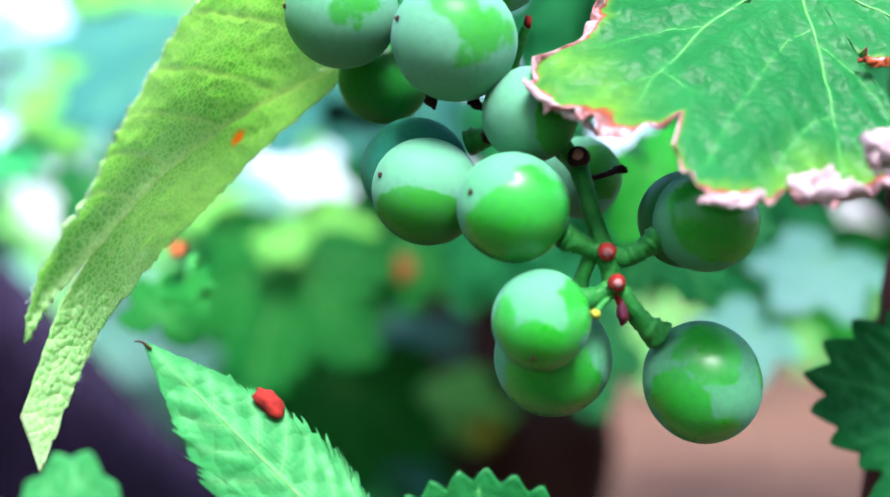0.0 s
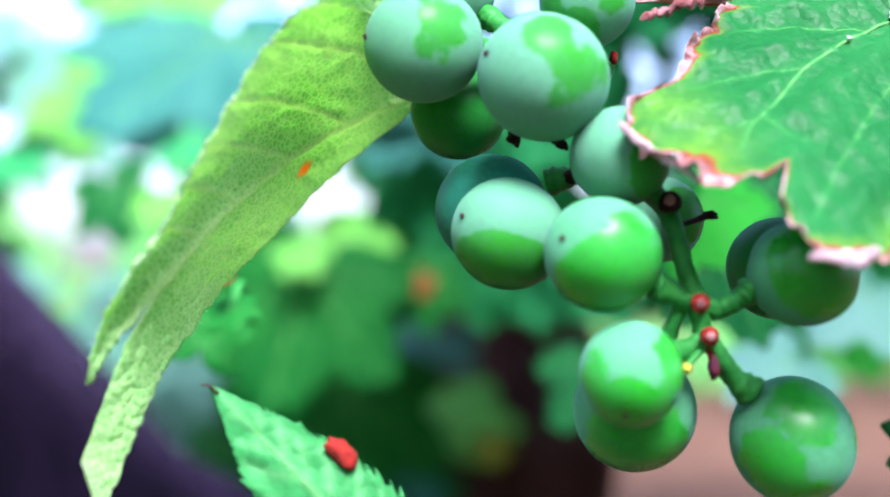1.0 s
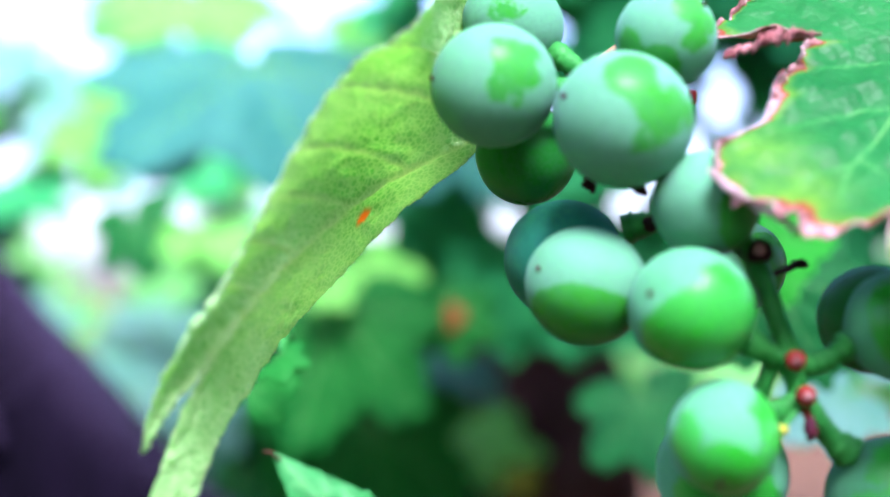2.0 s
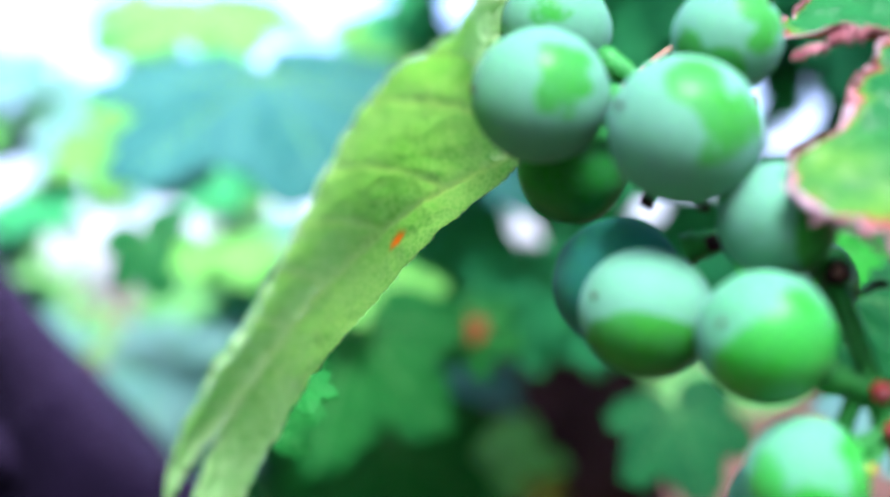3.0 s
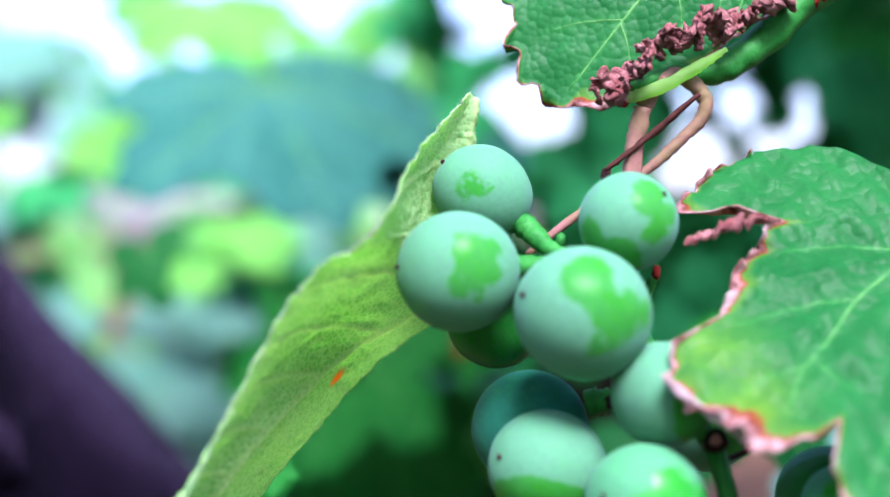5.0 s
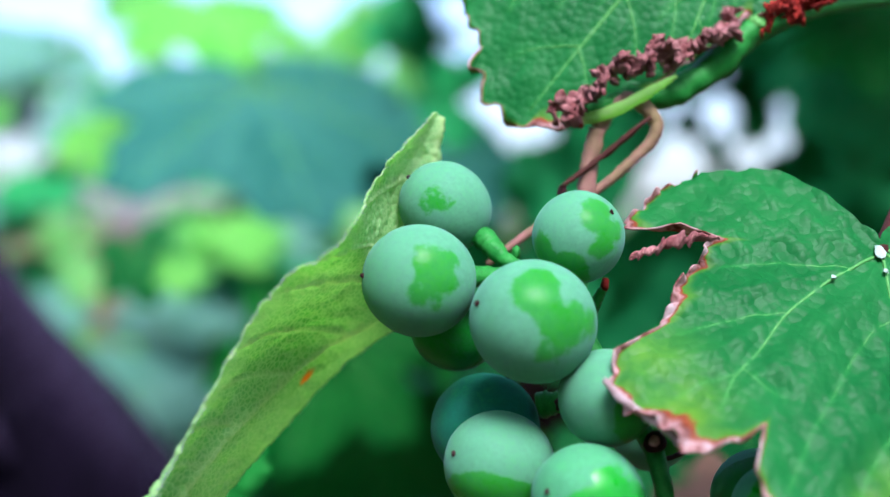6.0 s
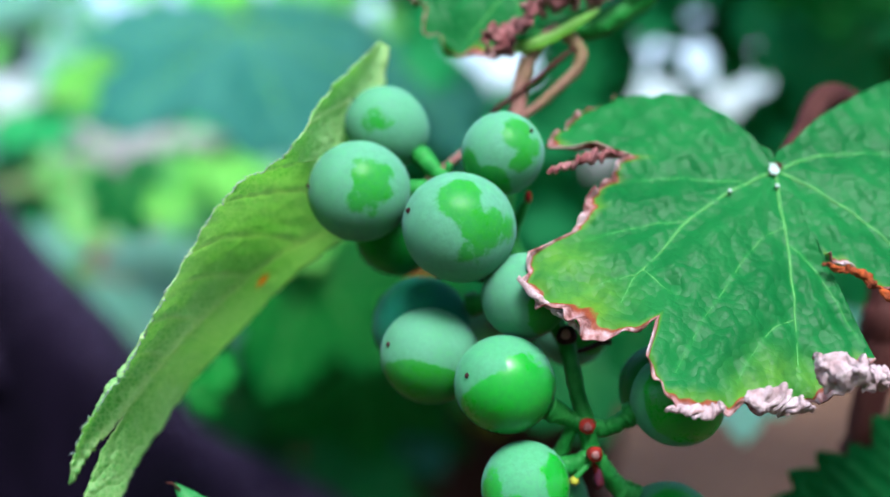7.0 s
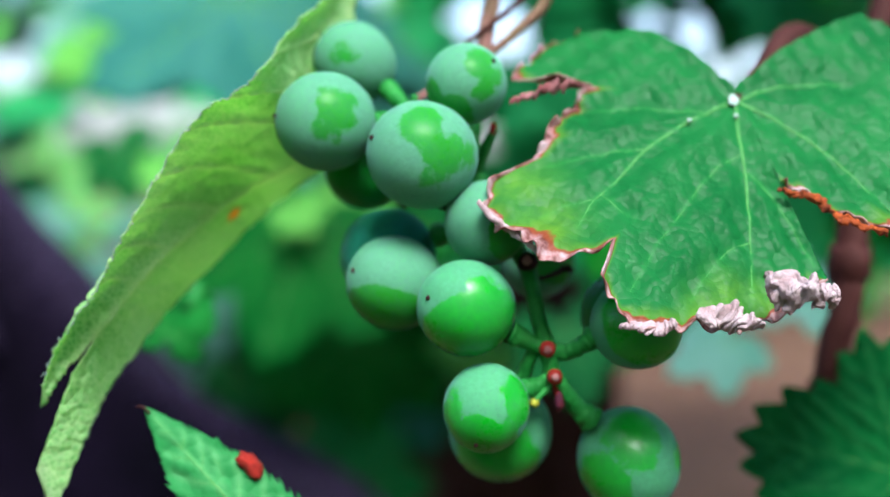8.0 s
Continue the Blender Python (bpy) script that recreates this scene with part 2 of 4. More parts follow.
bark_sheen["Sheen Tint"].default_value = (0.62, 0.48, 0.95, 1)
BROWN_BARK = mottled("brown_bark", (0.028, 0.012, 0.009), (0.062, 0.030, 0.024), 30, 0.9, 0.9, 0.006, (1, 1, 0.2), 0.02)
SOIL = mottled("dry_soil", (0.066, 0.033, 0.018), (0.105, 0.058, 0.032), 6, 0.95, 0.8, 0.01)


# ---- mesh helpers ----
def mesh_from(name, verts, faces, mat, smooth=True, attrs=None):
    me = bpy.data.meshes.new(name)
    me.from_pydata([tuple(v) for v in verts], [], faces)
    me.materials.append(mat)
    if smooth:
        me.polygons.foreach_set("use_smooth", [True] * len(me.polygons))
    for key, values in (attrs or {}).items():
        a = me.attributes.new(key, "FLOAT", "POINT")
        a.data.foreach_set("value", np.asarray(values, dtype=np.float32))
    me.update()
    return me


def part(name, me, parent, label=""):
    ob = new(name, me)
    ob.parent = parent
    return tagged(ob, label)


def empty(name, place):
    ob = new(name)
    ob.empty_display_size = 0.01
    ob.location = place
    return ob


def curve_points(pts, n):
    """n points along a smooth line through pts."""
    p = [Vector(q) for q in pts]
    p = [2 * p[0] - p[1]] + p + [2 * p[-1] - p[-2]]
    out = []
    segs = len(p) - 3
    for k in range(n):
        f = k / (n - 1) * segs
        i = min(int(f), segs - 1)
        t = f - i
        a, b, c, d = p[i:i + 4]
        out.append(0.5 * ((2 * b) + (c - a) * t + (2 * a - 5 * b + 4 * c - d) * t * t + (3 * b - a - 3 * c + d) * t ** 3))
    return out


def tube(pts, radii, n=None, sides=10, rough=0.0, seed=0, closed=True):
    """Verts and faces of a tapering, slightly knobbly tube through pts; radii are spread along it."""
    n = n or max(8, 6 * len(pts))
    line = curve_points(pts, n)
    radii = list(radii) if isinstance(radii, (tuple, list)) else [radii]
    verts, faces = [], []
    side = None
    for k, c in enumerate(line):
        ahead = (line[min(k + 1, n - 1)] - line[max(k - 1, 0)]).normalized()
        if side is None:
            side = ahead.orthogonal().normalized()
        side = (side - ahead * side.dot(ahead)).normalized()
        other = ahead.cross(side)
        f = k / (n - 1) * (len(radii) - 1)
        i = min(int(f), len(radii) - 2) if len(radii) > 1 else 0
        r = radii[i] + (radii[i + 1] - radii[i]) * (f - i) if len(radii) > 1 else radii[0]
        for j in range(sides):
            a = 2 * math.pi * j / sides
            d = side * math.cos(a) + other * math.sin(a)
            rr = r * (1 + rough * noise.noise(c / max(r, 1e-5) * 0.6 + d * 0.9 + Vector((seed, seed, 0))))
            verts.append(c + d * rr)
    for k in range(n - 1):
        for j in range(sides):
            a, b = k * sides + j, k * sides + (j + 1) % sides
            faces.append((a, b, b + sides, a + sides))
    if closed:
        faces.append(tuple(reversed(range(sides))))
        faces.append(tuple(range((n - 1) * sides, n * sides)))
    return verts, faces


def join(*pieces):
    verts, faces = [], []
    for v, f in pieces:
        k = len(verts)
        verts += list(v)
        faces += [tuple(i + k for i in q) for q in f]
    return verts, faces


def blob(c, r, squash=(1, 1, 1), rough=0.15, seed=0, rings=10, sides=14):
    """A lumpy rounded body."""
    verts, faces = [], []
    c = Vector(c)
    for i in range(rings + 1):
        th = math.pi * i / rings
        for j in range(sides):
            a = 2 * math.pi * j / sides
            d = Vector((math.sin(th) * math.cos(a), math.sin(th) * math.sin(a), math.cos(th)))
            k = r * (1 + rough * noise.noise(d * 1.8 + Vector((seed, 0, seed))))
            verts.append(c + Vector((d.x * squash[0], d.y * squash[1], d.z * squash[2])) * k)
    for i in range(rings):
        for j in range(sides):
            a, b = i * sides + j, i * sides + (j + 1) % sides
            faces.append((a, a + sides, b + sides, b))
    return verts, faces


# ---- leaves ----
def palmate(theta, teeth=26, bite=0.10, lobes=((-90, 1.0, 34), (-38, 0.92, 30), (-142, 0.92, 30), (14, 0.74, 34), (166, 0.74, 34)), gap=13, seed=0):
    """Rim radius of a five-lobed, toothed leaf round its stalk; the tip is at -90 degrees."""
    r = np.full_like(theta, 0.42)
    for a, length, width in lobes:
        d = (theta - a + 180) % 360 - 180
        r = np.maximum(r, length * (1 - 0.42 * np.clip(np.abs(d) / width, 0, 1.2) ** 1.4))
    d = np.abs((theta - 90 + 180) % 360 - 180)
    r *= np.clip((d - gap) / 28, 0.02, 1) ** 0.6
    saw = (theta / 360 * teeth * 1.0 + 0.23 * np.sin(np.radians(theta * 3 + seed * 40))) % 1.0
    r *= 1 + bite * (1 - np.abs(2 * saw - 1)) ** 0.8 - bite / 2
    return r


def profile(pairs, unit, wild=0.02, seed=0):
    """A rim given by (angle, radius) round the stalk, roughened with small teeth and tatters."""
    ang = [a for a, _ in pairs]
    rad = [r / unit for _, r in pairs]

    def rim(theta):
        t = theta % 360
        r = np.interp(t, ang, rad, period=360)
        rng = np.random.RandomState(seed)
        for f, k in ((31, 1.0), (67, 0.7), (131, 0.45)):
            r = r * (1 + wild * k * np.sin(np.radians(t * f) + rng.rand() * 6.28))
        return r
    return rim


def vein_lines(rim, scale, mains, sides):
    """Straight main veins from the stalk and their side veins, as (group, start, end) in the leaf's plane."""
    lines = []
    for g, a in enumerate(mains):
        d = np.array((math.cos(radians(a)), math.sin(radians(a))))
        length = float(rim(np.array([float(a)]))[0]) * scale * 0.95
        lines.append((g, [np.zeros(2), d * length]))
        for k in range(1, sides + 1):
            for s in (1, -1):
                f = (k - 0.35 + 0.2 * s + 0.22 * math.sin(7 * k + 3 * g + s)) / (sides + 0.6)
                turn = 50 + 8 * math.sin(5 * k + g)
                start = d * length * f
                ln = (0.60 * (1 - f) + 0.06) * length
                for _ in range(16):
                    line = [start]
                    for step in range(4):
                        way = radians(a + s * (turn - 7 * step))
                        line.append(line[-1] + np.array((math.cos(way), math.sin(way))) * ln / 4)
                    q = line[-1]
                    if np.hypot(*q) < 0.94 * scale * float(rim(np.array([math.degrees(math.atan2(q[1], q[0]))]))[0]):
                        break
                    ln *= 0.85
                lines.append((g, line))
    return lines


def leaf_grid(rim, scale, around, rings, mains, sides, shape, pucker, dry_width, seed, vein_width, veins=None, fades=()):
    """Grid of a leaf blade in its own plane: verts, faces, vein and dry attributes, and its height function."""
    rng = np.random.RandomState(seed)
    theta = np.linspace(0, 360, around, endpoint=False)
    radius = rim(theta) * scale
    s = 1 - (1 - np.linspace(0, 1, rings + 1)[1:]) ** 1.35
    x = np.outer(s, radius * np.cos(np.radians(theta)))
    y = np.outer(s, radius * np.sin(np.radians(theta)))
    lines = [(g, [np.array(q) * 0.001 for q in line]) for g, line in veins] if veins else vein_lines(rim, scale, mains, sides)

    def nearest(x, y):
        best = np.full(x.shape, 1e3)
        for a, b in ((p, q) for _, line in lines for p, q in zip(line, line[1:])):
            ab = b - a
            k = np.clip(((x - a[0]) * ab[0] + (y - a[1]) * ab[1]) / (ab @ ab), 0, 1)
            best = np.minimum(best, np.hypot(x - a[0] - k * ab[0], y - a[1] - k * ab[1]))
        return best

    wave = rng.rand(8) * 6.28
    cell = scale * 0.075

    def height(x, y):
        d = nearest(x, y)
        z = shape(x / scale, y / scale) * scale
        z = z + pucker * scale * (1 - np.exp(-(d / cell) ** 2))
        z = z + pucker * 0.25 * scale * (np.sin(x / scale * 39 + wave[0]) * np.sin(y / scale * 43 + wave[1]) + 0.6 * np.sin(x / scale * 71 + y / scale * 23 + wave[2]))
        return z

    edge = np.outer(1 - s, radius)
    wide = dry_width(theta)[None, :] * scale
    dry = np.clip(1 - edge / np.maximum(wide * 3.2, 1e-6), 0, 1) * (wide > 1e-5)
    z = height(x, y)
    crisp = np.clip((dry - 0.70) / 0.30, 0, 1)
    z = z + crisp * scale * (0.016 * np.sin(np.radians(theta * 23) + wave[3]) + 0.014 * np.sin(np.radians(theta * 57) + wave[4]) + 0.012 * np.sin(np.radians(theta * 101)) + 0.012)[None, :]
    vein = np.exp(-(nearest(x, y) / (vein_width * scale)) ** 2)
    verts = [(0, 0, float(height(np.zeros(1), np.zeros(1))[0]))] + list(zip(x.ravel(), y.ravel(), z.ravel()))
    faces = [(0, 1 + j, 1 + (j + 1) % around) for j in range(around)]
    for i in range(rings - 1):
        for j in range(around):
            a, b = 1 + i * around + j, 1 + i * around + (j + 1) % around
            faces.append((a, a + around, b + around, b))
    faded = np.zeros_like(x)
    for fx, fy, fr in fades:
        faded = np.maximum(faded, np.exp(-((x * 1000 - fx) ** 2 + (y * 1000 - fy) ** 2) / fr ** 2))
    return verts, faces, np.r_[1.0, vein.ravel()], np.r_[0.0, dry.ravel()], np.r_[0.0, faded.ravel()], lines, height


def no_dry(theta):
    return np.zeros_like(theta)


def drawn(x, y):
    return 0.10 * (x * x + y * y) - 0.22 * np.abs(x) ** 1.5


def axes(origin, right, down):
    """A pose whose x runs right, whose -y runs to the leaf's tip, and whose z is the blade's upper face."""
    y = -Vector(down).normalized()
    x = Vector(right)
    x = (x - y * x.dot(y)).normalized()
    z = x.cross(y)
    m = Matrix((x, y, z)).transposed().to_4x4()
    return Matrix.Translation(origin) @ m


def grape_leaf(place, scale, mat, label, rim=None, around=240, rings=16, mains=(-90, -38, -142, 14, 166), sides=4, shape=drawn, pucker=0.02,
               dry_width=no_dry, seed=0, ribs=True, stalk=None, stalk_mat=None, stalk_radius=0.0012, vein_width=0.012, thick=0.00025, group="", rib_mat=None, rib_width=1.0, veins=None, fades=()):
    """A leaf as one thing: blade, raised veins and, where it shows, its stalk (points in the world)."""
    rim = rim or (lambda t: palmate(t, seed=seed))
    verts, faces, vein, dry, faded, lines, height = leaf_grid(rim, scale, around, rings, mains, sides, shape, pucker, dry_width, seed, vein_width, veins, fades)
    top = empty("grape_leaf", (0, 0, 0))
    top.matrix_world = place
    tagged(top, label, "leaf", group)
    blade = part("blade", mesh_from("blade", verts, faces, mat, attrs={"vein": vein, "dry": dry, "faded": faded}), top)
    if thick:
        so = blade.modifiers.new("thickness", "SOLIDIFY")
        so.thickness, so.offset = thick, 0
    if ribs:
        for g in sorted({q[0] for q in lines}):
            pieces = []
            for n, (_, line) in enumerate([q for q in lines if q[0] == g]):
                fine = np.linspace(0, len(line) - 1, 14)
                x, y = (np.interp(fine, range(len(line)), [p[c] for p in line]) for c in (0, 1))
                z = height(x, y) + thick * 0.4
                w = scale * rib_width * (0.0075 if n == 0 else 0.0026)
                pieces.append(tube(list(zip(x, y, z)), (w, w * 0.7, w * 0.2), n=24, sides=6))
            part("vein", mesh_from("vein", *join(*pieces), rib_mat or RIB), top)
    if stalk:
        inv = place.inverted()
        v, f = tube(stalk, stalk_radius, sides=10, rough=0.15)
        part("stalk", mesh_from("stalk", [inv @ q for q in v], f, stalk_mat or STEM_PINK), top, "slender leaf stalk")
    return top


# ---- soil and trunks ----
def ground_sheet():
    n, far = 60, 400.0
    verts, faces = [], []
    u = np.linspace(-1, 1, n)
    grid = np.sign(u) * np.abs(u) ** 4 * far + u * 1.5
    for gy in grid:
        for gx in grid:
            near = math.exp(-(gx * gx + gy * gy) / 60)
            verts.append((gx, gy, GROUND + near * (0.05 * noise.noise(Vector((gx * 1.3, gy * 1.3, 0))) + 0.02 * noise.noise(Vector((gx * 5, gy * 5, 3))) - 0.03)))
    for i in range(n - 1):
        for j in range(n - 1):
            a = i * n + j
            faces.append((a, a + 1, a + n + 1, a + n))
    ob = new("ground", mesh_from("ground", verts, faces, SOIL))
    return tagged(ob, "dry brown crumbly vineyard soil between the vines", "ground", kind="structure")


ground_sheet()


def grapevine(pts, radii, mat, label, seed, arms=()):
    """An old vine: its trunk with loose strips of bark, and a stubby arm."""
    base = Vector(pts[-1])
    top = tagged(empty("grapevine", base), label, "vine")
    rel = [Vector(p) - base for p in pts]
    part("trunk", mesh_from("trunk", *tube(rel, radii, n=70, sides=30, rough=0.35, seed=seed), mat), top)
    line = curve_points(rel, 40)
    for arm in arms:
        part("arm", mesh_from("arm", *tube([Vector(q) - base for q in arm], (0.022, 0.015, 0.008), n=30, sides=12, rough=0.4, seed=seed), mat), top, "woody arm of the vine")
    for k in range(9):
        i = 2 + 4 * k
        r = radii[min(len(radii) - 1, int(i / 40 * len(radii)))] * 0.98
        a = 2.4 * k + seed
        out = Vector((math.cos(a), -abs(math.sin(a)), 0.2)).normalized() * r
        strip = [line[i] + out, line[min(i + 3, 39)] + out * 1.05, line[min(i + 6, 39)] + out * 1.02]
        part("bark_strip", mesh_from("bark_strip", *tube(strip, (r * 0.04, r * 0.13, r * 0.03), n=14, sides=8, rough=0.6, seed=k), mat), top)
    return top


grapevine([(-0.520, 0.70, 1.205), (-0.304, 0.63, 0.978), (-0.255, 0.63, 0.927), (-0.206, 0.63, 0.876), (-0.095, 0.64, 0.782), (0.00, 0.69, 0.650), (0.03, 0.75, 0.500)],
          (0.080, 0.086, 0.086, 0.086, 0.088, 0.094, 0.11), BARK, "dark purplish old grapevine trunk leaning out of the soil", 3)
grapevine([(0.024, 1.190, 1.016), (0.037, 1.112, 0.924), (0.037, 1.060, 0.755), (0.063, 1.099, 0.500)], (0.04, 0.078, 0.098, 0.117), BROWN_BARK,
          "dark brown shaggy grapevine trunk rising from the soil", 8)
# trunk and arms out of view, added to carry the shading canopy
grapevine([(0.97, 1.25, 1.5), (0.93, 1.2, 1.1), (0.95, 1.2, 0.5)], (0.03, 0.045, 0.07), BROWN_BARK, "unseen brown grapevine trunk added to hold up the canopy", 9,
          arms=[[(0.97, 1.25, 1.5), (0.6, 1.1, 1.54), (0.3, 0.7, 1.56), (0.1, 0.4, 1.54)], [(0.97, 1.25, 1.5), (0.7, 1.8, 1.53), (0.4, 2.4, 1.55), (0.3, 3.0, 1.55)], [(0.97, 1.25, 1.5), (1.1, 0.8, 1.54), (1.0, 0.4, 1.54)]])

cane_line = [(0.150, 0.34, 1.22), (0.122, 0.30, 1.11), (0.104, 0.276, 1.055), (0.101, 0.268, 1.02), (0.097, 0.268, 0.99), (0.094, 0.29, 0.92), (0.08, 0.36, 0.75), (0.06, 0.45, 0.52)]
cane_foot = Vector(cane_line[-1])
cane = tagged(empty("vine_cane", cane_foot), "reddish brown woody vine cane climbing behind the leaves", "cane")
part("stem", mesh_from("stem", *tube([Vector(q) - cane_foot for q in cane_line], (0.003, 0.0032, 0.0036, 0.0045, 0.0055), n=70, sides=14, rough=0.25, seed=5), CANE), cane)
for k in (1, 3, 4, 5):
    part("node", mesh_from("node", *blob(Vector(cane_line[k]) - cane_foot, 0.0048, (1, 1, 1.3), 0.35, k), CANE), cane, "swollen joint of the cane")


# ---- the bunch ----
BUNCH = Vector((0.0202, 0.2347, 1.073))
bunch = empty("grape_bunch", BUNCH)
tagged(bunch, "bunch of unripe green grapes with waxy bluish bloom", "grapes")


def bunch_part(name, vf, mat, label="", parent=None):
    base = BUNCH if parent is None else BUNCH + parent.location
    return part(name, mesh_from(name, [Vector(q) - base for q in vf[0]], vf[1], mat), parent or bunch, label)


def grape(c, r, nose, mat, seed, long=1.0, label="", scar=True):
    """One berry: nose points from its stem to its blossom end; long stretches it that way."""
    nose = Vector(nose).normalized()
    turn = nose.to_track_quat("Z", "Y").to_matrix()
    verts, faces = [], []
    rings, sides = 36, 48
    for i in range(rings + 1):
        th = math.pi * i / rings
        for j in range(sides):
            a = 2 * math.pi * j / sides
            d = Vector((math.sin(th) * math.cos(a), math.sin(th) * math.sin(a), math.cos(th)))
            k = r * (1 + 0.012 * noise.noise(d * 1.5 + Vector((seed, seed * 2, 0))))
            k *= 1 - 0.05 * max(0.0, -d.z) ** 14 - 0.02 * max(0.0, d.z) ** 40
            verts.append(turn @ Vector((d.x * k, d.y * k, d.z * k * long)))
    for i in range(rings):
        for j in range(sides):
            a, b = i * sides + j, i * sides + (j + 1) % sides
            faces.append((a, a + sides, b + sides, b))
    ob = new("grape", mesh_from("grape", verts, faces, mat))
    ob.parent = bunch
    ob.location = Vector(c) - BUNCH
    tagged(ob, label)
    if scar:
        v, f = blob(nose * r * long * 0.985, r * 0.055, (1, 1, 1), 0.5, seed, 6, 8)
        sc = new("blossom_scar", mesh_from("blossom_scar", v, f, DARK))
        sc.parent = ob
        tagged(sc, "tiny dark dried blossom scar")
    return ob


PALE = (0.072, 0.220, 0.124)
BERRIES = [
    # place, radius, nose, rubbed patches, stretch, label
    ((-0.0027, 0.2275, 1.0592), 0.0074, (-0.75, -0.2, 0.6), [((-0.22, -0.96, 0.14), 15), ((-0.05, -0.97, 0.05), 8)], 1.08, ""),
    ((-0.0060, 0.2127, 1.0476), 0.00868, (-0.96, -0.25, 0.08), [((0.34, -0.90, 0.28), 26), ((0.46, -0.88, 0.08), 23), ((0.24, -0.95, -0.16), 19)], 1.03, ""),
    ((0.0114, 0.2074, 1.0419), 0.00925, (-0.87, -0.4, 0.29), [((0.06, -0.82, 0.55), 25), ((0.26, -0.90, 0.35), 20), ((0.46, -0.88, 0.08), 25), ((0.32, -0.88, -0.34), 15), ((0.86, -0.5, -0.06), 14)], 1.05, ""),
    ((0.0185, 0.2150, 1.0546), 0.00720, (0.66, -0.52, 0.54), [((0.33, -0.78, 0.52), 24), ((0.60, -0.74, 0.20), 18), ((0.52, -0.80, -0.31), 20), ((-0.25, -0.60, -0.76), 30), ((-0.80, -0.50, -0.30), 24)], 1.0, ""),
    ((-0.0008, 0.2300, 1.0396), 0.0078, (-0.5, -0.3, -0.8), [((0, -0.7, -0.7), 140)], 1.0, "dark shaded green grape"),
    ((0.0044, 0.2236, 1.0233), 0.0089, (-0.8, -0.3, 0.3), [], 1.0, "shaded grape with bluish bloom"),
    ((0.0066, 0.2124, 1.0194), 0.00832, (-0.80, -0.53, 0.28), [((-0.16, -0.50, -0.85), 61)], 1.05, ""),
    ((0.0195, 0.2030, 1.0163), 0.00815, (-0.73, -0.63, 0.25), [((0.30, -0.64, -0.70), 76), ((0.36, -0.80, 0.46), 20)], 1.05, ""),
    ((0.0226, 0.2085, 1.0305), 0.00735, (-0.5, -0.7, -0.3), [((0.82, -0.54, -0.18), 52)], 1.0, ""),
    ((0.0484, 0.2064, 1.0137), 0.00760, (0.9, -0.3, -0.2), [((0.22, -0.9, 0.2), 66)], 1.06, ""),
    ((0.0232, 0.2015, 0.9997), 0.00725, (-0.2, -0.7, -0.7), [((-0.79, -0.62, 0.0), 25), ((-0.06, -0.70, -0.71), 49), ((0.80, -0.55, 0.28), 33), ((0.30, -0.88, -0.30), 24)], 1.06, ""),
    ((0.0257, 0.2154, 0.9930), 0.00925, (0.1, -0.4, -0.9), [((-0.08, -0.82, -0.56), 54)], 1.0, ""),
    ((0.0482, 0.2114, 0.9892), 0.00905, (0.3, -0.5, -0.8), [((-0.08, -0.78, 0.62), 30), ((0.14, -0.92, 0.34), 22), ((-0.68, -0.70, -0.16), 30), ((-0.50, -0.76, -0.42), 32), ((-0.16, -0.64, -0.76), 31), ((0.95, -0.25, 0.05), 18)], 1.06, ""),
    ((0.0322, 0.2320, 1.0222), 0.0070, (0.4, -0.3, -0.8), [((0.5, -0.8, 0.1), 40)], 1.0, "shaded grape behind the stem"),
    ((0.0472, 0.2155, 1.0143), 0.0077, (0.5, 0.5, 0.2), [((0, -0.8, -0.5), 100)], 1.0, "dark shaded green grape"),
]
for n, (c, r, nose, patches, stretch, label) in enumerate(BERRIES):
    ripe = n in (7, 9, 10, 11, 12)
    # berries at the back have their shade put into skin and wax colour
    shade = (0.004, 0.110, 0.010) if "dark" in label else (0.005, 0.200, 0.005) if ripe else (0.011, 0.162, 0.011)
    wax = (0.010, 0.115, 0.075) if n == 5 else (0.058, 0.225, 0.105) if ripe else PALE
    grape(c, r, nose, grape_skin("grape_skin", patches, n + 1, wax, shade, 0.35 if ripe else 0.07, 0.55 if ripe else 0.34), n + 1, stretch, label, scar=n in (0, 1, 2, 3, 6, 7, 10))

# main stalk of the bunch and its side stems
bunch_part("main_stem", tube([(0.0195, 0.2330, 1.0580), (0.0209, 0.2355, 1.0596), (0.0216, 0.2355, 1.0669), (0.0229, 0.2355, 1.0730)], (0.0013, 0.0016, 0.0016, 0.0015), sides=14, rough=0.2), STEM_PINK, "pinkish stalk of the bunch")
bunch_part("stalk_loop", tube([(0.0230, 0.2360, 1.0731), (0.0252, 0.2360, 1.0765), (0.0283, 0.2360, 1.0782), (0.0313, 0.2360, 1.0766), (0.0330, 0.2360, 1.0738), (0.0321, 0.2360, 1.0708), (0.0289, 0.2360, 1.0677), (0.0235, 0.2360, 1.0629), (0.0132, 0.2360, 1.0564), (0.0043, 0.2360, 1.0495)],
           (0.0015, 0.0014, 0.0013, 0.0012, 0.0011, 0.0009, 0.0007, 0.0006), n=70, sides=14, rough=0.25), STEM_PINK, "brownish arched tendril joining the stalk")
bunch_part("rachis", tube([(0.0195, 0.2330, 1.0600), (0.0195, 0.2300, 1.0500), (0.0200, 0.2270, 1.0400), (0.0245, 0.2200, 1.0310), (0.0298, 0.2108, 1.0225), (0.0316, 0.2075, 1.0150), (0.0333, 0.2066, 1.0090), (0.0345, 0.2064, 1.0040)],
           (0.0014, 0.0015, 0.0016, 0.0016, 0.0015, 0.0013, 0.0016, 0.0014), n=70, sides=14, rough=0.22), STEM, "knobbly green bunch stem")


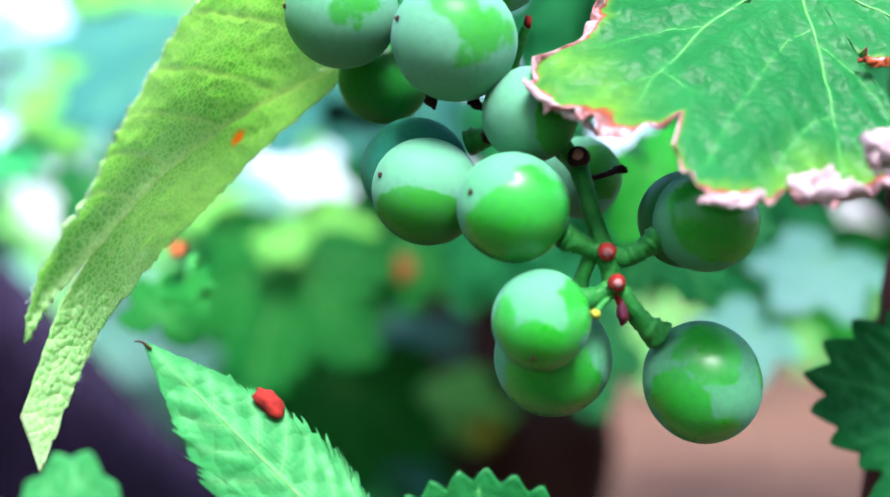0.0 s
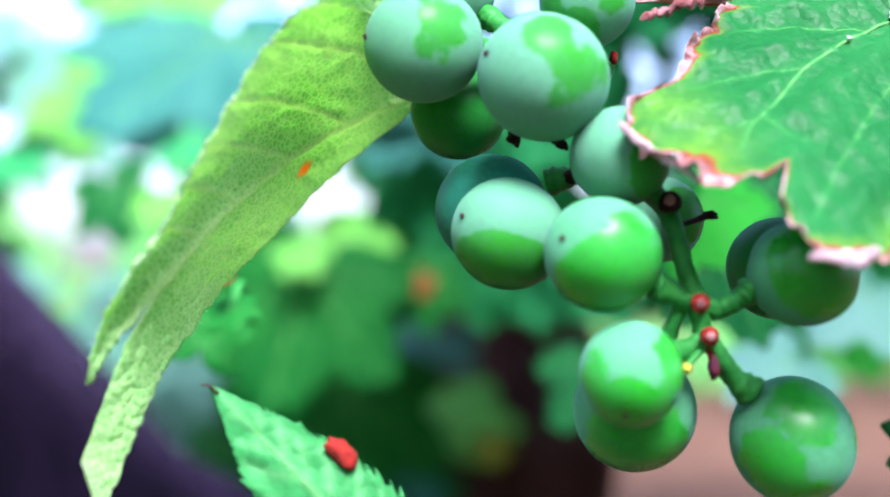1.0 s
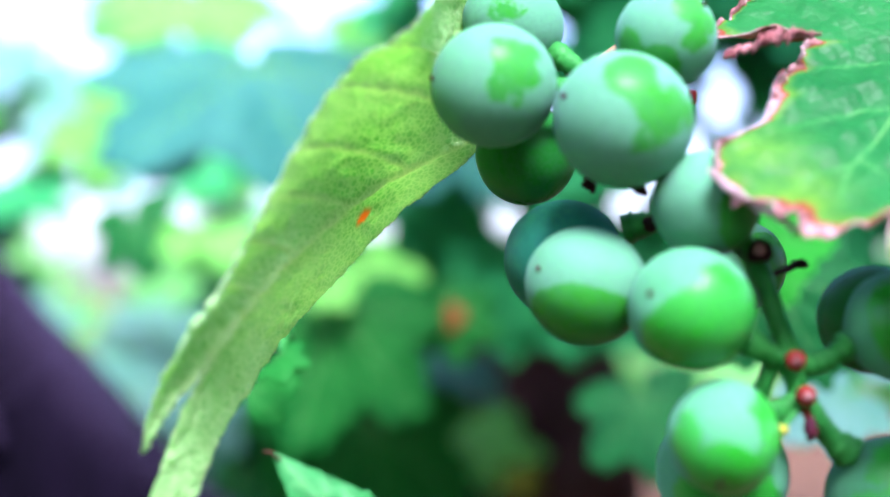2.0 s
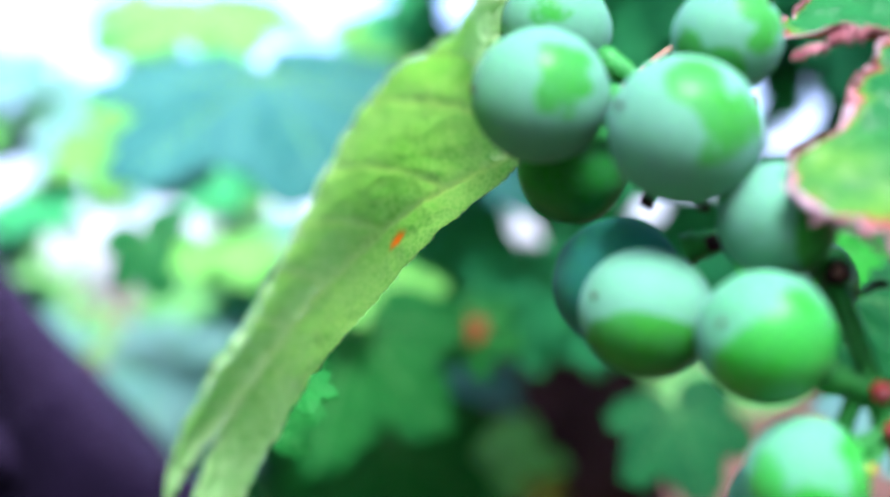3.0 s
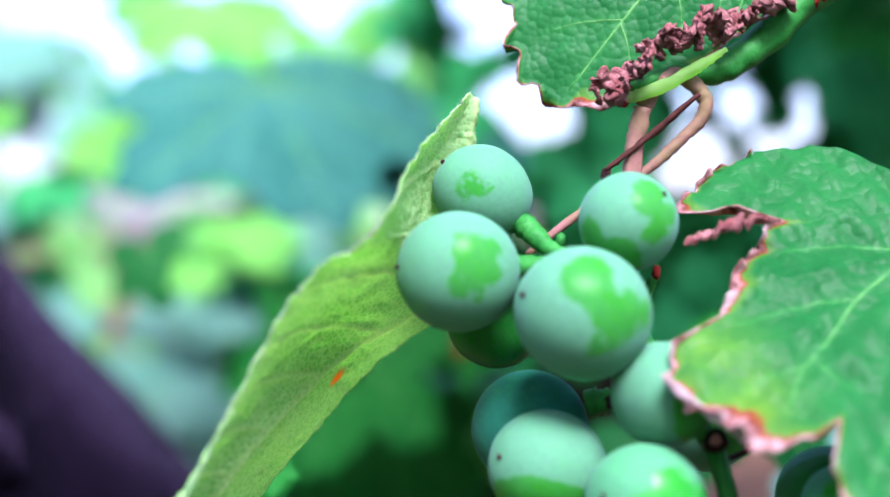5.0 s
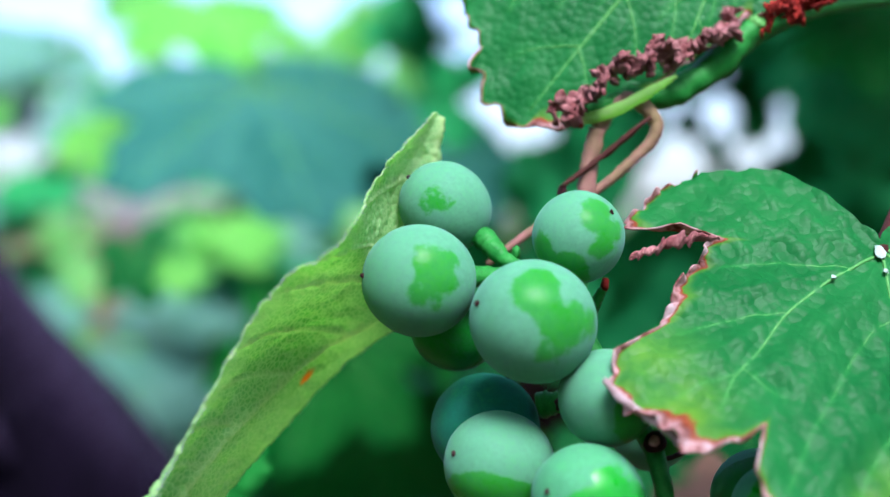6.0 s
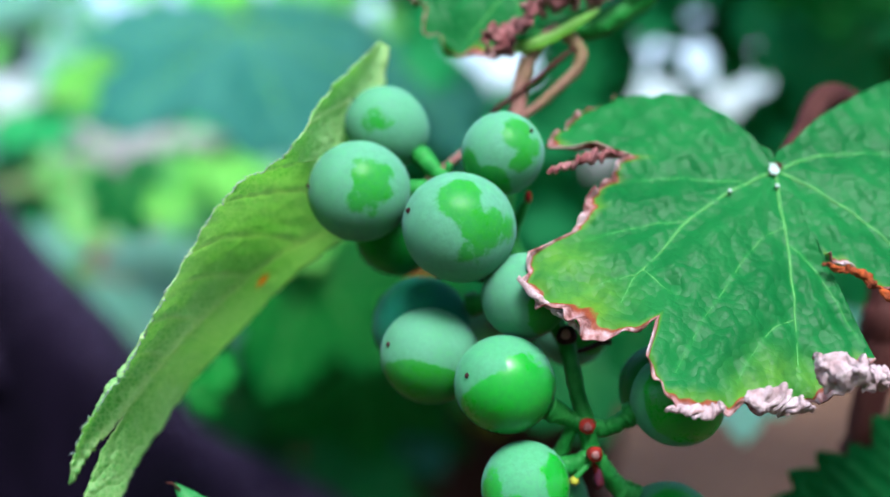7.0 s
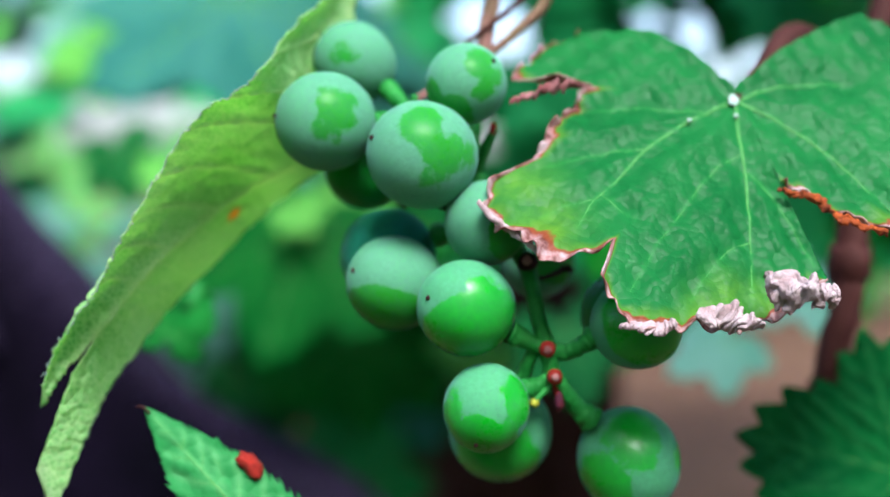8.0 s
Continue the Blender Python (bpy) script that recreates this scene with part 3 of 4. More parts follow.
def side_stem(pts, r, label="", seed=0):
    return bunch_part("berry_stem", tube(pts, [1.15 * q for q in r], n=30, sides=14, rough=0.28, seed=seed), STEM, label)


side_stem([(0.0333, 0.2066, 1.0092), (0.0365, 0.2072, 1.0085), (0.0395, 0.2070, 1.0100), (0.0415, 0.2068, 1.0115)], (0.0013, 0.0012, 0.0014, 0.0020), seed=1)
side_stem([(0.0333, 0.2068, 1.0092), (0.0300, 0.2062, 1.0105), (0.0268, 0.2050, 1.0122)], (0.0014, 0.0013, 0.0018), seed=2)
side_stem([(0.0345, 0.2062, 1.0045), (0.0365, 0.2068, 1.0020), (0.0390, 0.2080, 0.9985), (0.0415, 0.2090, 0.9965)], (0.0013, 0.0012, 0.0014, 0.0021), seed=3)
side_stem([(0.0345, 0.2062, 1.0045), (0.0320, 0.2060, 1.0030), (0.0285, 0.2045, 1.0020)], (0.0013, 0.0012, 0.0018), seed=4)
side_stem([(0.0325, 0.2075, 1.0120), (0.0300, 0.2080, 1.0060), (0.0280, 0.2110, 1.0000)], (0.0011, 0.0010, 0.0016), seed=5)
side_stem([(0.0300, 0.2105, 1.0228), (0.0275, 0.2090, 1.0258), (0.0262, 0.2080, 1.0275)], (0.0012, 0.0011, 0.0016), seed=6)
side_stem([(0.0235, 0.2210, 1.0325), (0.0180, 0.2190, 1.0290), (0.0130, 0.2205, 1.0275)], (0.0012, 0.0012, 0.0020), seed=7)
side_stem([(0.0195, 0.2290, 1.0480), (0.0170, 0.2220, 1.0430), (0.0150, 0.2150, 1.0425)], (0.0013, 0.0011, 0.0018), seed=8)
side_stem([(0.0100, 0.2190, 1.0490), (0.0070, 0.2215, 1.0510), (0.0035, 0.2255, 1.0545)], (0.0011, 0.0011, 0.0018), seed=9)
side_stem([(0.0195, 0.2300, 1.0500), (0.0100, 0.2230, 1.0485), (0.0010, 0.2180, 1.0480)], (0.0012, 0.0010, 0.0016), seed=10)
side_stem([(0.0195, 0.2310, 1.0530), (0.0192, 0.2240, 1.0535), (0.0188, 0.2190, 1.0540)], (0.0011, 0.0010, 0.0016), seed=11)


def stub(pts, r, mat, end_mat, label):
    """A short broken side stem with a dry round end."""
    s = bunch_part("stem_stub", tube(pts, r, n=10, sides=14, rough=0.2), mat, label)
    a, b = Vector(pts[-2]), Vector(pts[-1])
    d = (b - a).normalized()
    ring = tube([b - d * r * 0.3, b + d * r * 0.35], (r * 1.12, r * 1.02), n=4, sides=16, rough=0.25)
    bunch_part("dry_end", ring, end_mat, "red-brown dried break")
    core = tube([b + d * r * 0.3, b + d * r * 0.55], (r * 0.6, r * 0.45), n=4, sides=12, rough=0.3)
    bunch_part("dry_core", core, RUST)
    return s


stub([(0.0333, 0.2066, 1.0094), (0.0333, 0.2052, 1.0094), (0.0333, 0.2040, 1.0094)], 0.00125, STEM, RED, "short broken stem stub")
stub([(0.0345, 0.2064, 1.0049), (0.0346, 0.2050, 1.0049), (0.0347, 0.2038, 1.0048)], 0.00120, STEM, RED, "short broken stem stub")
stub([(0.0300, 0.2108, 1.0228), (0.0299, 0.2095, 1.0236), (0.0297, 0.2082, 1.0240)], 0.00150, STEM, DARK, "dark withered stem stub")
bunch_part("withered_stem", tube([(0.0305, 0.2110, 1.0205), (0.0335, 0.2125, 1.0212), (0.0365, 0.2145, 1.0222)], (0.0004, 0.0004, 0.0005), n=14, sides=8, rough=0.4), DARK, "thin black withered stem")
bunch_part("dead_bud", blob((0.0368, 0.2147, 1.0223), 0.0008, (1.6, 1, 0.8), 0.5, 4), DARK, "black dead bud")
bunch_part("dead_bud", blob((0.0355, 0.2055, 1.0003), 0.0011, (0.85, 0.85, 1.6), 0.3, 7), PURPLE, "small shrivelled purple berry")
bunch_part("bud_stem", tube([(0.0345, 0.2055, 1.0040), (0.0352, 0.2054, 1.0015)], (0.0006, 0.0005), n=8, sides=8), RED)
bunch_part("yellow_bud", blob((0.0313, 0.2035, 1.0003), 0.0008, (1, 1, 1), 0.4, 2), YELLOW, "tiny yellow bud")
bunch_part("bud_stem", tube([(0.0340, 0.2055, 1.0030), (0.0313, 0.2037, 1.0006)], (0.0006, 0.0005), n=8, sides=8), STEM)
bunch_part("dead_bud", blob((0.0090, 0.2205, 1.0520), 0.0009, (0.8, 0.8, 1.2), 0.3, 3), STEM, "tiny green bud")
bunch_part("dead_bud", blob((0.0232, 0.2215, 1.0470), 0.0008, (0.8, 0.8, 1.4), 0.4, 5), RED, "tiny red dried bud")
side_stem([(0.0200, 0.2260, 1.0390), (0.0216, 0.2235, 1.0430), (0.0230, 0.2218, 1.0462)], (0.0010, 0.0009, 0.0006), seed=12)
bunch_part("stem_knob", blob((0.0196, 0.2340, 1.0738), 0.0011, (1, 1, 0.8), 0.4, 9), RED, "small red-brown knob")
bunch_part("thin_stem", tube([(0.0168, 0.2340, 1.0629), (0.0206, 0.2340, 1.0658), (0.0250, 0.2340, 1.0693), (0.0318, 0.2340, 1.0749)], (0.0004, 0.0005, 0.0006, 0.0004), n=20, sides=8, rough=0.5), CANE, "thin brown dried side stem")
bunch_part("dead_bud", blob((0.0170, 0.2345, 1.0622), 0.0010, (0.8, 0.8, 1.3), 0.5, 6), DARK, "dark dried bud")
bunch_part("dead_bud", blob((0.0165, 0.2175, 1.0282), 0.0011, (1, 1, 1), 0.5, 11), DARK, "black dead bud")
for a, b in (((0.0072, 0.2150, 1.0350), (0.0080, 0.2150, 1.0324)), ((0.0134, 0.2150, 1.0345), (0.0156, 0.2152, 1.0321))):
    a, b = Vector(a), Vector(b)
    bunch_part("dead_bud", tube([a, a.lerp(b, 0.35), a.lerp(b, 0.7), b], (0.0007, 0.0011, 0.0007, 0.00015), n=14, sides=10, rough=0.6, seed=13), DARK, "pointed black dead bud")

# ---- broad leaf over the bunch, with a dried margin ----
RIM = profile([(30, 37), (42, 34), (47, 20), (56, 6), (90, 1.5), (120, 5), (131, 21), (150, 31.5), (166, 38), (173, 40), (177, 26.5), (187, 29), (196, 34.5), (204, 39), (207, 48), (212, 52.6),
               (220, 51), (227, 51.8), (232, 48.5), (236, 41.8), (239, 48.6), (247, 54.6), (255, 52.3), (264, 48), (272, 46), (277, 43.5), (283, 41), (287.6, 39), (288.1, 36), (288.6, 20), (297, 23), (300, 30),
               (307, 36), (322, 43), (345, 47)], 50, 0.010, 3)


def broad_shape(x, y):
    return -0.10 * np.clip(-x, 0, 2) ** 2 + 0.05 * np.sin(3.0 * x + 1.0) * y - 0.07 * np.clip(-y - 0.5, 0, 1) ** 1.5 + 0.06 * np.exp(-(x - 0.1) ** 2 * 20) * y


def broad_dry(theta):
    t = theta % 360
    keys = ((0, 0.006), (30, 0), (150, 0), (168, 0.012), (175, 0.055), (181, 0.030), (192, 0.045), (203, 0.035), (211, 0.030), (215, 0.065), (222, 0.085), (231, 0.065), (235, 0.020), (240, 0.045),
            (248, 0.050), (258, 0.060), (270, 0.070), (280, 0.060), (286.6, 0.020), (287.3, 0), (289, 0), (289.6, 0.030), (298, 0.050), (306, 0.065), (316, 0.050), (330, 0.012))
    w = np.interp(t, [a for a, _ in keys], [b for _, b in keys], period=360)
    return 0.75 * w * (1 + 0.32 * np.sin(np.radians(t * 13)) + 0.28 * np.sin(np.radians(t * 29 + 50)))


# main veins and their branches, in millimetres from the stalk
BROAD_VEINS = [
    (0, [(0, -0.6), (0.1, -9.8), (0.5, -16.4), (0.3, -25.9), (0, -33.5), (-0.5, -42)]),
    (0, [(-0.2, -13), (-3.5, -15), (-7.7, -20.5), (-12.2, -28.2), (-15.8, -33.7), (-20.6, -43.4)]),
    (0, [(0.6, -16.2), (4.2, -19.8), (7.2, -26.3), (9.2, -31.5), (10.4, -34.5)]),
    (0, [(0.2, -30.4), (-4.1, -33), (-8.4, -39.1), (-11.1, -44.2)]),
    (1, [(-1, -1.2), (-5.7, -4.1), (-10.9, -7.9), (-16.9, -13.4), (-21.5, -20.2), (-25.9, -25.1), (-28.4, -30.7)]),
    (1, [(-16.6, -13.1), (-21.8, -13.6), (-28.1, -15.7), (-33, -17.2)]),
    (1, [(-5.3, -3.8), (-12, -3.5), (-19.5, -3.2), (-25.3, -4.2)]),
    (1, [(-25.6, -24.8), (-30.1, -26.2), (-34.3, -28.8)]),
    (1, [(-24.4, -23.6), (-21.8, -26.9), (-19, -28.6)]),
    (2, [(0.7, -0.9), (5.8, -3.8), (10.4, -7.4), (15.8, -12.6), (19.3, -17.7), (24.5, -25)]),
    (3, [(1.1, -0.2), (5.2, 2.1), (11.8, 3.7), (20, 4.6)]),
]
broad = grape_leaf(axes((0.0661, 0.2191, 1.0529), (0.9988, 0.036, -0.0326), (0.0, -0.6714, -0.7411)), 0.05, LEAF,
                   "broad green vine leaf with yellowing, papery dried edge over the grapes",
                   rim=RIM, around=720, rings=44, veins=BROAD_VEINS, fades=((-38, -22, 6), (-34, -30, 6), (-4, -42, 4.5), (1, -41, 3.5), (-9, -45, 3.5)), shape=broad_shape, pucker=0.020, dry_width=broad_dry,
                   seed=5, rib_mat=RIB_TOP, rib_width=0.75, vein_width=0.007, stalk=[(0.0661, 0.2195, 1.0526), (0.0740, 0.2340, 1.0590), (0.0850, 0.2560, 1.0680), (0.1050, 0.2780, 1.0620)], stalk_radius=(0.0013, 0.0020, 0.0028, 0.0030), stalk_mat=CANE)
part("stalk_joint", mesh_from("stalk_joint", *blob((-0.0004, -0.0008, 0.0005), 0.0010, (0.9, 1.4, 0.25), 0.4, 12), FELT), broad, "whitish felted joint of stalk and veins")
for x, y, r in ((-8.6, -6.3, 0.0004), (-0.2, -4.6, 0.0004)):
    part("felt_fleck", mesh_from("felt_fleck", *blob((x * 0.001, y * 0.001, 0.0005), r, (1, 1, 0.4), 0.5, int(-x * 3)), FELT), broad, "whitish felted fleck on a vein")


# ---- long leaf hanging beside the bunch, seen from its pale underside ----
def hanging_leaf():
    outer = [(-0.0046, 0.2334, 1.0755), (-0.0122, 0.2160, 1.0643), (-0.0164, 0.1995, 1.0536), (-0.0247, 0.1990, 1.0480), (-0.0311, 0.1990, 1.0390), (-0.0362, 0.1952, 1.0286), (-0.0410, 0.1960, 1.0195), (-0.0480, 0.1980, 1.0098), (-0.0556, 0.2005, 0.9940)]
    inner = [(-0.0038, 0.2350, 1.0745), (-0.0058, 0.2370, 1.0620), (-0.0072, 0.2370, 1.0500), (-0.0096, 0.2360, 1.0413), (-0.0213, 0.2410, 1.0325), (-0.0317, 0.2360, 1.0212), (-0.0389, 0.2280, 1.0126), (-0.0450, 0.2100, 0.9990), (-0.0512, 0.2030, 0.9790)]
    n, k = 220, 56
    split = int(0.37 * (k - 1))
    a, b = curve_points(outer, n), curve_points(inner, n)
    origin = Vector(outer[0])
    rib_at = lambda s: float(np.interp(s, (0, 0.30, 0.375, 0.45, 0.50, 0.58, 0.66, 0.80, 1), (0.86, 0.93, 0.91, 0.78, 0.70, 0.57, 0.46, 0.38, 0.32)))  # the midrib leaves the inner edge beside the grapes
    verts, vein, dry = [], [], []
    side_at = np.array((0.10, 0.22, 0.33, 0.45, 0.54, 0.63, 0.72))
    for i in range(n):
        s = i / (n - 1)
        mid = rib_at(s)
        nick = 0.0007 * noise.noise(Vector((s * 90, 0, 2))) + 0.0009 * noise.noise(Vector((s * 24, 0, 5))) - 0.0008 * ((s * 30 + 0.9 * math.sin(s * 21)) % 1.0)
        across = b[i] - a[i]
        wide = across.length
        across.normalize()
        ahead = (a[min(i + 1, n - 1)] - a[max(i - 1, 0)]).normalized()
        up = ahead.cross(across).normalized()
        slit = 0.17 * max(0.0, (s - 0.83) / 0.17) ** 0.8
        for j in range(k):
            w = j / (k - 1)
            # the tip is split in two
            if j <= split:
                w *= (0.37 - slit * 0.45) / (split / (k - 1)) if slit else 1.0
            elif slit:
                w = 1 - (1 - w) * (0.63 - slit * 0.55) / (1 - (split + 1) / (k - 1))
            q = a[i] + across * (wide * w + nick * (1 - w) - nick * 0.7 * w)
            bulge = math.sin(math.pi * min(w / mid, 1)) if w < mid else -0.5 * (w - mid) / (1 - mid)
            q = q - up * (0.0022 * bulge * min(1, wide / 0.02))
            # side veins sweep from the midrib up and outwards
            sv = s - 0.09 * (mid - w) ** 1.5 / mid if w < mid else 9
            dv = min(abs(sv - c) for c in side_at) * 0.09 if w < mid else 1.0
            dm = abs(w - mid) * wide
            near = max(math.exp(-(dm / 0.0008) ** 2), 0.8 * math.exp(-(dv / 0.0004) ** 2))
            q = q + up * (0.0005 * near + 0.00035 * noise.noise(q * 420) + 0.0002 * noise.noise(q * 900))
            verts.append(q - origin)
            vein.append(near)
            rim = min(w, 1 - w) * wide
            dry.append(max(0.0, 1 - rim / 0.0011) * (0.25 + 0.5 * max(0, noise.noise(Vector((s * 14, w * 2, 0))))) + max(0.0, (s - 0.95) / 0.05) * 0.6)
    faces = []
    for i in range(n - 1):
        s = i / (n - 1)
        for j in range(k - 1):
            w = j / (k - 1)
            # the slit, and the shorter outer lobe with its rounded end
            if j == split and s > 0.83 or j < split and s > 0.955 - 0.10 * abs(2 * w / 0.37 - 1) ** 2:
                continue
            c = i * k + j
            faces.append((c, c + k, c + k + 1, c + 1))
    top = empty("grape_leaf", origin)
    tagged(top, "long hanging vine leaf with pale felted underside beside the grapes", "leaf")
    # a rust-coloured spot by the midrib
    spot = min((verts[i * k + j] for i in range(n // 3, n) for j in range(int(0.5 * k), int(0.95 * k))), key=lambda q: math.hypot(q.x + origin.x + 0.0262, q.z + origin.z - 1.0302))
    rust = [max(0.0, min(1.0, 1.9 - (q - spot).length / 0.0010 + 0.5 * noise.noise(q * 900))) for q in verts]
    blade = part("blade", mesh_from("blade", verts, faces, UNDER, attrs={"vein": vein, "dry": dry, "rust": rust}), top)
    so = blade.modifiers.new("thickness", "SOLIDIFY")
    so.thickness, so.offset = 0.0003, 0
    # fine hairs that make the edges look felted
    hairs, rnd = [], random.Random(6)
    for _ in range(1700):
        i, j = rnd.randrange(4, int(n * 0.93)), rnd.choice((0, 0, k - 1))
        root = verts[i * k + j]
        way = (root - verts[i * k + (2 if j == 0 else k - 3)]).normalized()
        tip_at = root + (way + Vector((rnd.uniform(-0.7, 0.7), rnd.uniform(-0.7, 0.7), rnd.uniform(-0.7, 0.7)))).normalized() * rnd.uniform(0.00025, 0.0007)
        hairs.append(tube([root - way * 0.0002, (root + tip_at) / 2, tip_at], (0.00006, 0.00002), n=3, sides=3))
    part("edge_hairs", mesh_from("edge_hairs", *join(*hairs), FELT), top, "fine whitish hairs along the edge")
    tip = Vector((-0.0522, 0.2035, 0.9872)) - origin
    part("dry_fleck", mesh_from("dry_fleck", *blob(tip, 0.0008, (0.7, 0.5, 1.2), 0.5, 8), DARK), top, "dark dried fleck at the tip")


SCORCH = mottled("scorched_edge", (0.30, 0.06, 0.012), (0.10, 0.022, 0.010), 500, 0.8, 0.6, 0.0005)
ORANGE = mottled("rust_orange", (0.20, 0.045, 0.008), (0.17, 0.065, 0.012), 700, 0.7, 0.4, 0.0004)
hanging_leaf()


# ---- other leaves close by ----
def fold(depth, droop=0.1):
    return lambda x, y: -depth * np.abs(x) ** 1.2 - droop * (x * x + y * y)


def jagged(teeth, bite, seed, slim=1.0):
    lobes = ((-90, 1.0, 40), (-40, 0.82 * slim, 34), (-140, 0.82 * slim, 34), (12, 0.66 * slim, 36), (168, 0.66 * slim, 36))
    return lambda t: palmate(t, teeth, bite, lobes, seed=seed)


def lance(half, teeth, bite):
    """Rim of a slender toothed leaf round its stalk; the tip is at -90 degrees."""
    u = np.linspace(0.015, 1, 420)
    h = half * np.sin(np.pi * u ** 0.72) ** 0.9 * (1 + bite * (1 - (u * teeth) % 1.0) * np.clip((1 - u) * 6, 0, 1)) + 0.004
    ang = np.r_[np.degrees(np.arctan2(-u, h)), -180 - np.degrees(np.arctan2(-u, h * 0.92))[::-1]] % 360
    rad = np.r_[np.hypot(u, h), np.hypot(u, h * 0.92)[::-1]]
    order = np.argsort(ang)
    return lambda t: np.interp(t % 360, ang[order], rad[order], period=360)


# pointed young leaf below, its tip towards the hanging leaf
young = grape_leaf(axes((-0.0014, 0.1985, 0.9640), (-0.692, -0.268, -0.6615), (-0.71, 0.13, 0.69)), 0.0490, YOUNG,
                   "pointed toothed young leaf with a red gall below the grapes", rim=lance(0.150, 12, 0.40), around=1200, rings=24, pucker=0.014, shape=fold(0.30, 0.05), seed=2, mains=(-90,), sides=8,
                   rib_width=0.7, stalk=[(-0.0014, 0.1985, 0.9640), (0.03, 0.23, 0.93), (0.070, 0.30, 0.88), (0.087, 0.325, 0.83)])
gall_at = (0.0295 * math.cos(radians(-103)), 0.0295 * math.sin(radians(-103)), -0.0012)
gall = part("gall", mesh_from("gall", *blob(gall_at, 0.0018, (0.9, 1.5, 0.8), 0.4, 4), RED), young, "small glossy red gall on its edge")
part("dry_tip", mesh_from("dry_tip", *tube([(0, -0.0475, -0.0018), (0.0002, -0.0492, -0.0017), (0.0010, -0.0500, -0.0012)], (0.00022, 0.00018, 0.00008), n=10, sides=8), CANE), young, "tiny brown hooked dry tip")

# serrated deep green leaf at the cane
grape_leaf(axes((0.1130, 0.262, 0.976), (0.30, 0.10, 0.95), (-0.95, -0.2, 0.25)), 0.040, DEEP,
           "dark green serrated vine leaf beside the cane", rim=jagged(34, 0.13, 7), around=360, rings=20, pucker=0.014, shape=fold(0.08), seed=7,
           stalk=[(0.113, 0.262, 0.976), (0.108, 0.268, 0.985), (0.097, 0.268, 0.992)])

# leaf above with a crumpled, dried and rolled margin
ABOVE = profile([(20, 28), (60, 15), (90, 2), (130, 30), (180, 50), (215, 58), (235, 62), (246, 64), (252, 66.8), (256, 67.2), (257.8, 71.8), (259.7, 70.1), (262, 74.3), (266, 73.8), (269.3, 72.3), (273, 70.5), (276.4, 66.5),
                 (278.8, 62.1), (282, 56.6), (286.8, 50.9), (292.7, 44.6), (296.7, 40.2), (330, 30)], 72, 0.008, 9)
above = grape_leaf(axes((0.055, 0.250, 1.130), (0.791, -0.197, -0.555), (-0.043, -0.019, -0.0545)), 0.072, LEAF,
           "green vine leaf with a crumpled pinkish dried margin above the bunch", rim=ABOVE, around=540, rings=32, pucker=0.010, mains=(-92, -112, -136, -74, 180), shape=fold(0.04), rib_width=0.8, vein_width=0.008,
           dry_width=lambda t: np.where(np.abs((t % 360) - 284) < 15, 0.022, 0.004) * (1 + 0.4 * np.sin(np.radians(t * 11))), seed=11,
           stalk=[(0.055, 0.250, 1.130), (0.085, 0.272, 1.118), (0.121, 0.299, 1.108)])

folded = [(0.0166, 0.2335, 1.0745), (0.0208, 0.2335, 1.0745), (0.0257, 0.2335, 1.0761), (0.0310, 0.2335, 1.0789), (0.0360, 0.2335, 1.0819)]
part("folded_rim", mesh_from("folded_rim", *tube([above.matrix_world.inverted() @ Vector(q) for q in folded], (0.0003, 0.0009, 0.0011, 0.0010, 0.0004), n=40, sides=10, rough=0.3, seed=4), RIB_PALE), above, "pale green folded rim of the leaf")


def crumple(line, wide, mat, label, seed, fine=0.07, leaf=None):
    """A crumpled strip of papery dead leaf along a line."""
    long, k = 240, 26
    pts = curve_points(line, long)
    verts, faces = [], []
    for i, c in enumerate(pts):
        s = i / (long - 1)
        for j in range(k):
            a = j / (k - 1) * 3.3 - 1.3
            r = wide * (0.55 + 0.5 * noise.noise(Vector((s * 15, seed, 0)))) * (0.4 + math.sin(math.pi * min(max(s, 0.02), 0.98)) * 0.7)
            q = c + Vector((0.3 * math.sin(a), -math.cos(a) * 0.8, math.sin(a))) * r
            q += Vector((noise.noise(q * 190 + Vector((seed, 4, 0))), noise.noise(q * 190 + Vector((7, seed, 0))), noise.noise(q * 190 + Vector((seed, seed, 2))))) * wide * 0.8
            q += Vector((noise.noise(q * 480 + Vector((seed, 0, 0))), noise.noise(q * 480 + Vector((0, seed, 9))), noise.noise(q * 480 + Vector((3, 0, seed))))) * wide * (0.24 + fine)
            q += Vector((noise.noise(q * 1300), noise.noise(q * 1300 + Vector((5, 0, 0))), noise.noise(q * 1300 + Vector((0, 5, 0))))) * wide * fine
            q += Vector((noise.noise(q * 3100), noise.noise(q * 3100 + Vector((5, 0, 0))), noise.noise(q * 3100 + Vector((0, 5, 0))))) * wide * 0.04
            verts.append(q)
    for i in range(long - 1):
        for j in range(k - 1):
            c = i * k + j
            faces.append((c, c + 1, c + k + 1, c + k))
    if leaf is None:
        ob = tagged(new("dried_leaf_scrap", mesh_from("dried_leaf_scrap", verts, faces, mat)), label, "dead leaf")
    else:
        back = leaf.matrix_world.inverted()
        ob = part("dried_margin", mesh_from("dried_margin", [back @ q for q in verts], faces, mat), leaf, label)
    so = ob.modifiers.new("thickness", "SOLIDIFY")
    so.thickness = 0.0002
    return ob


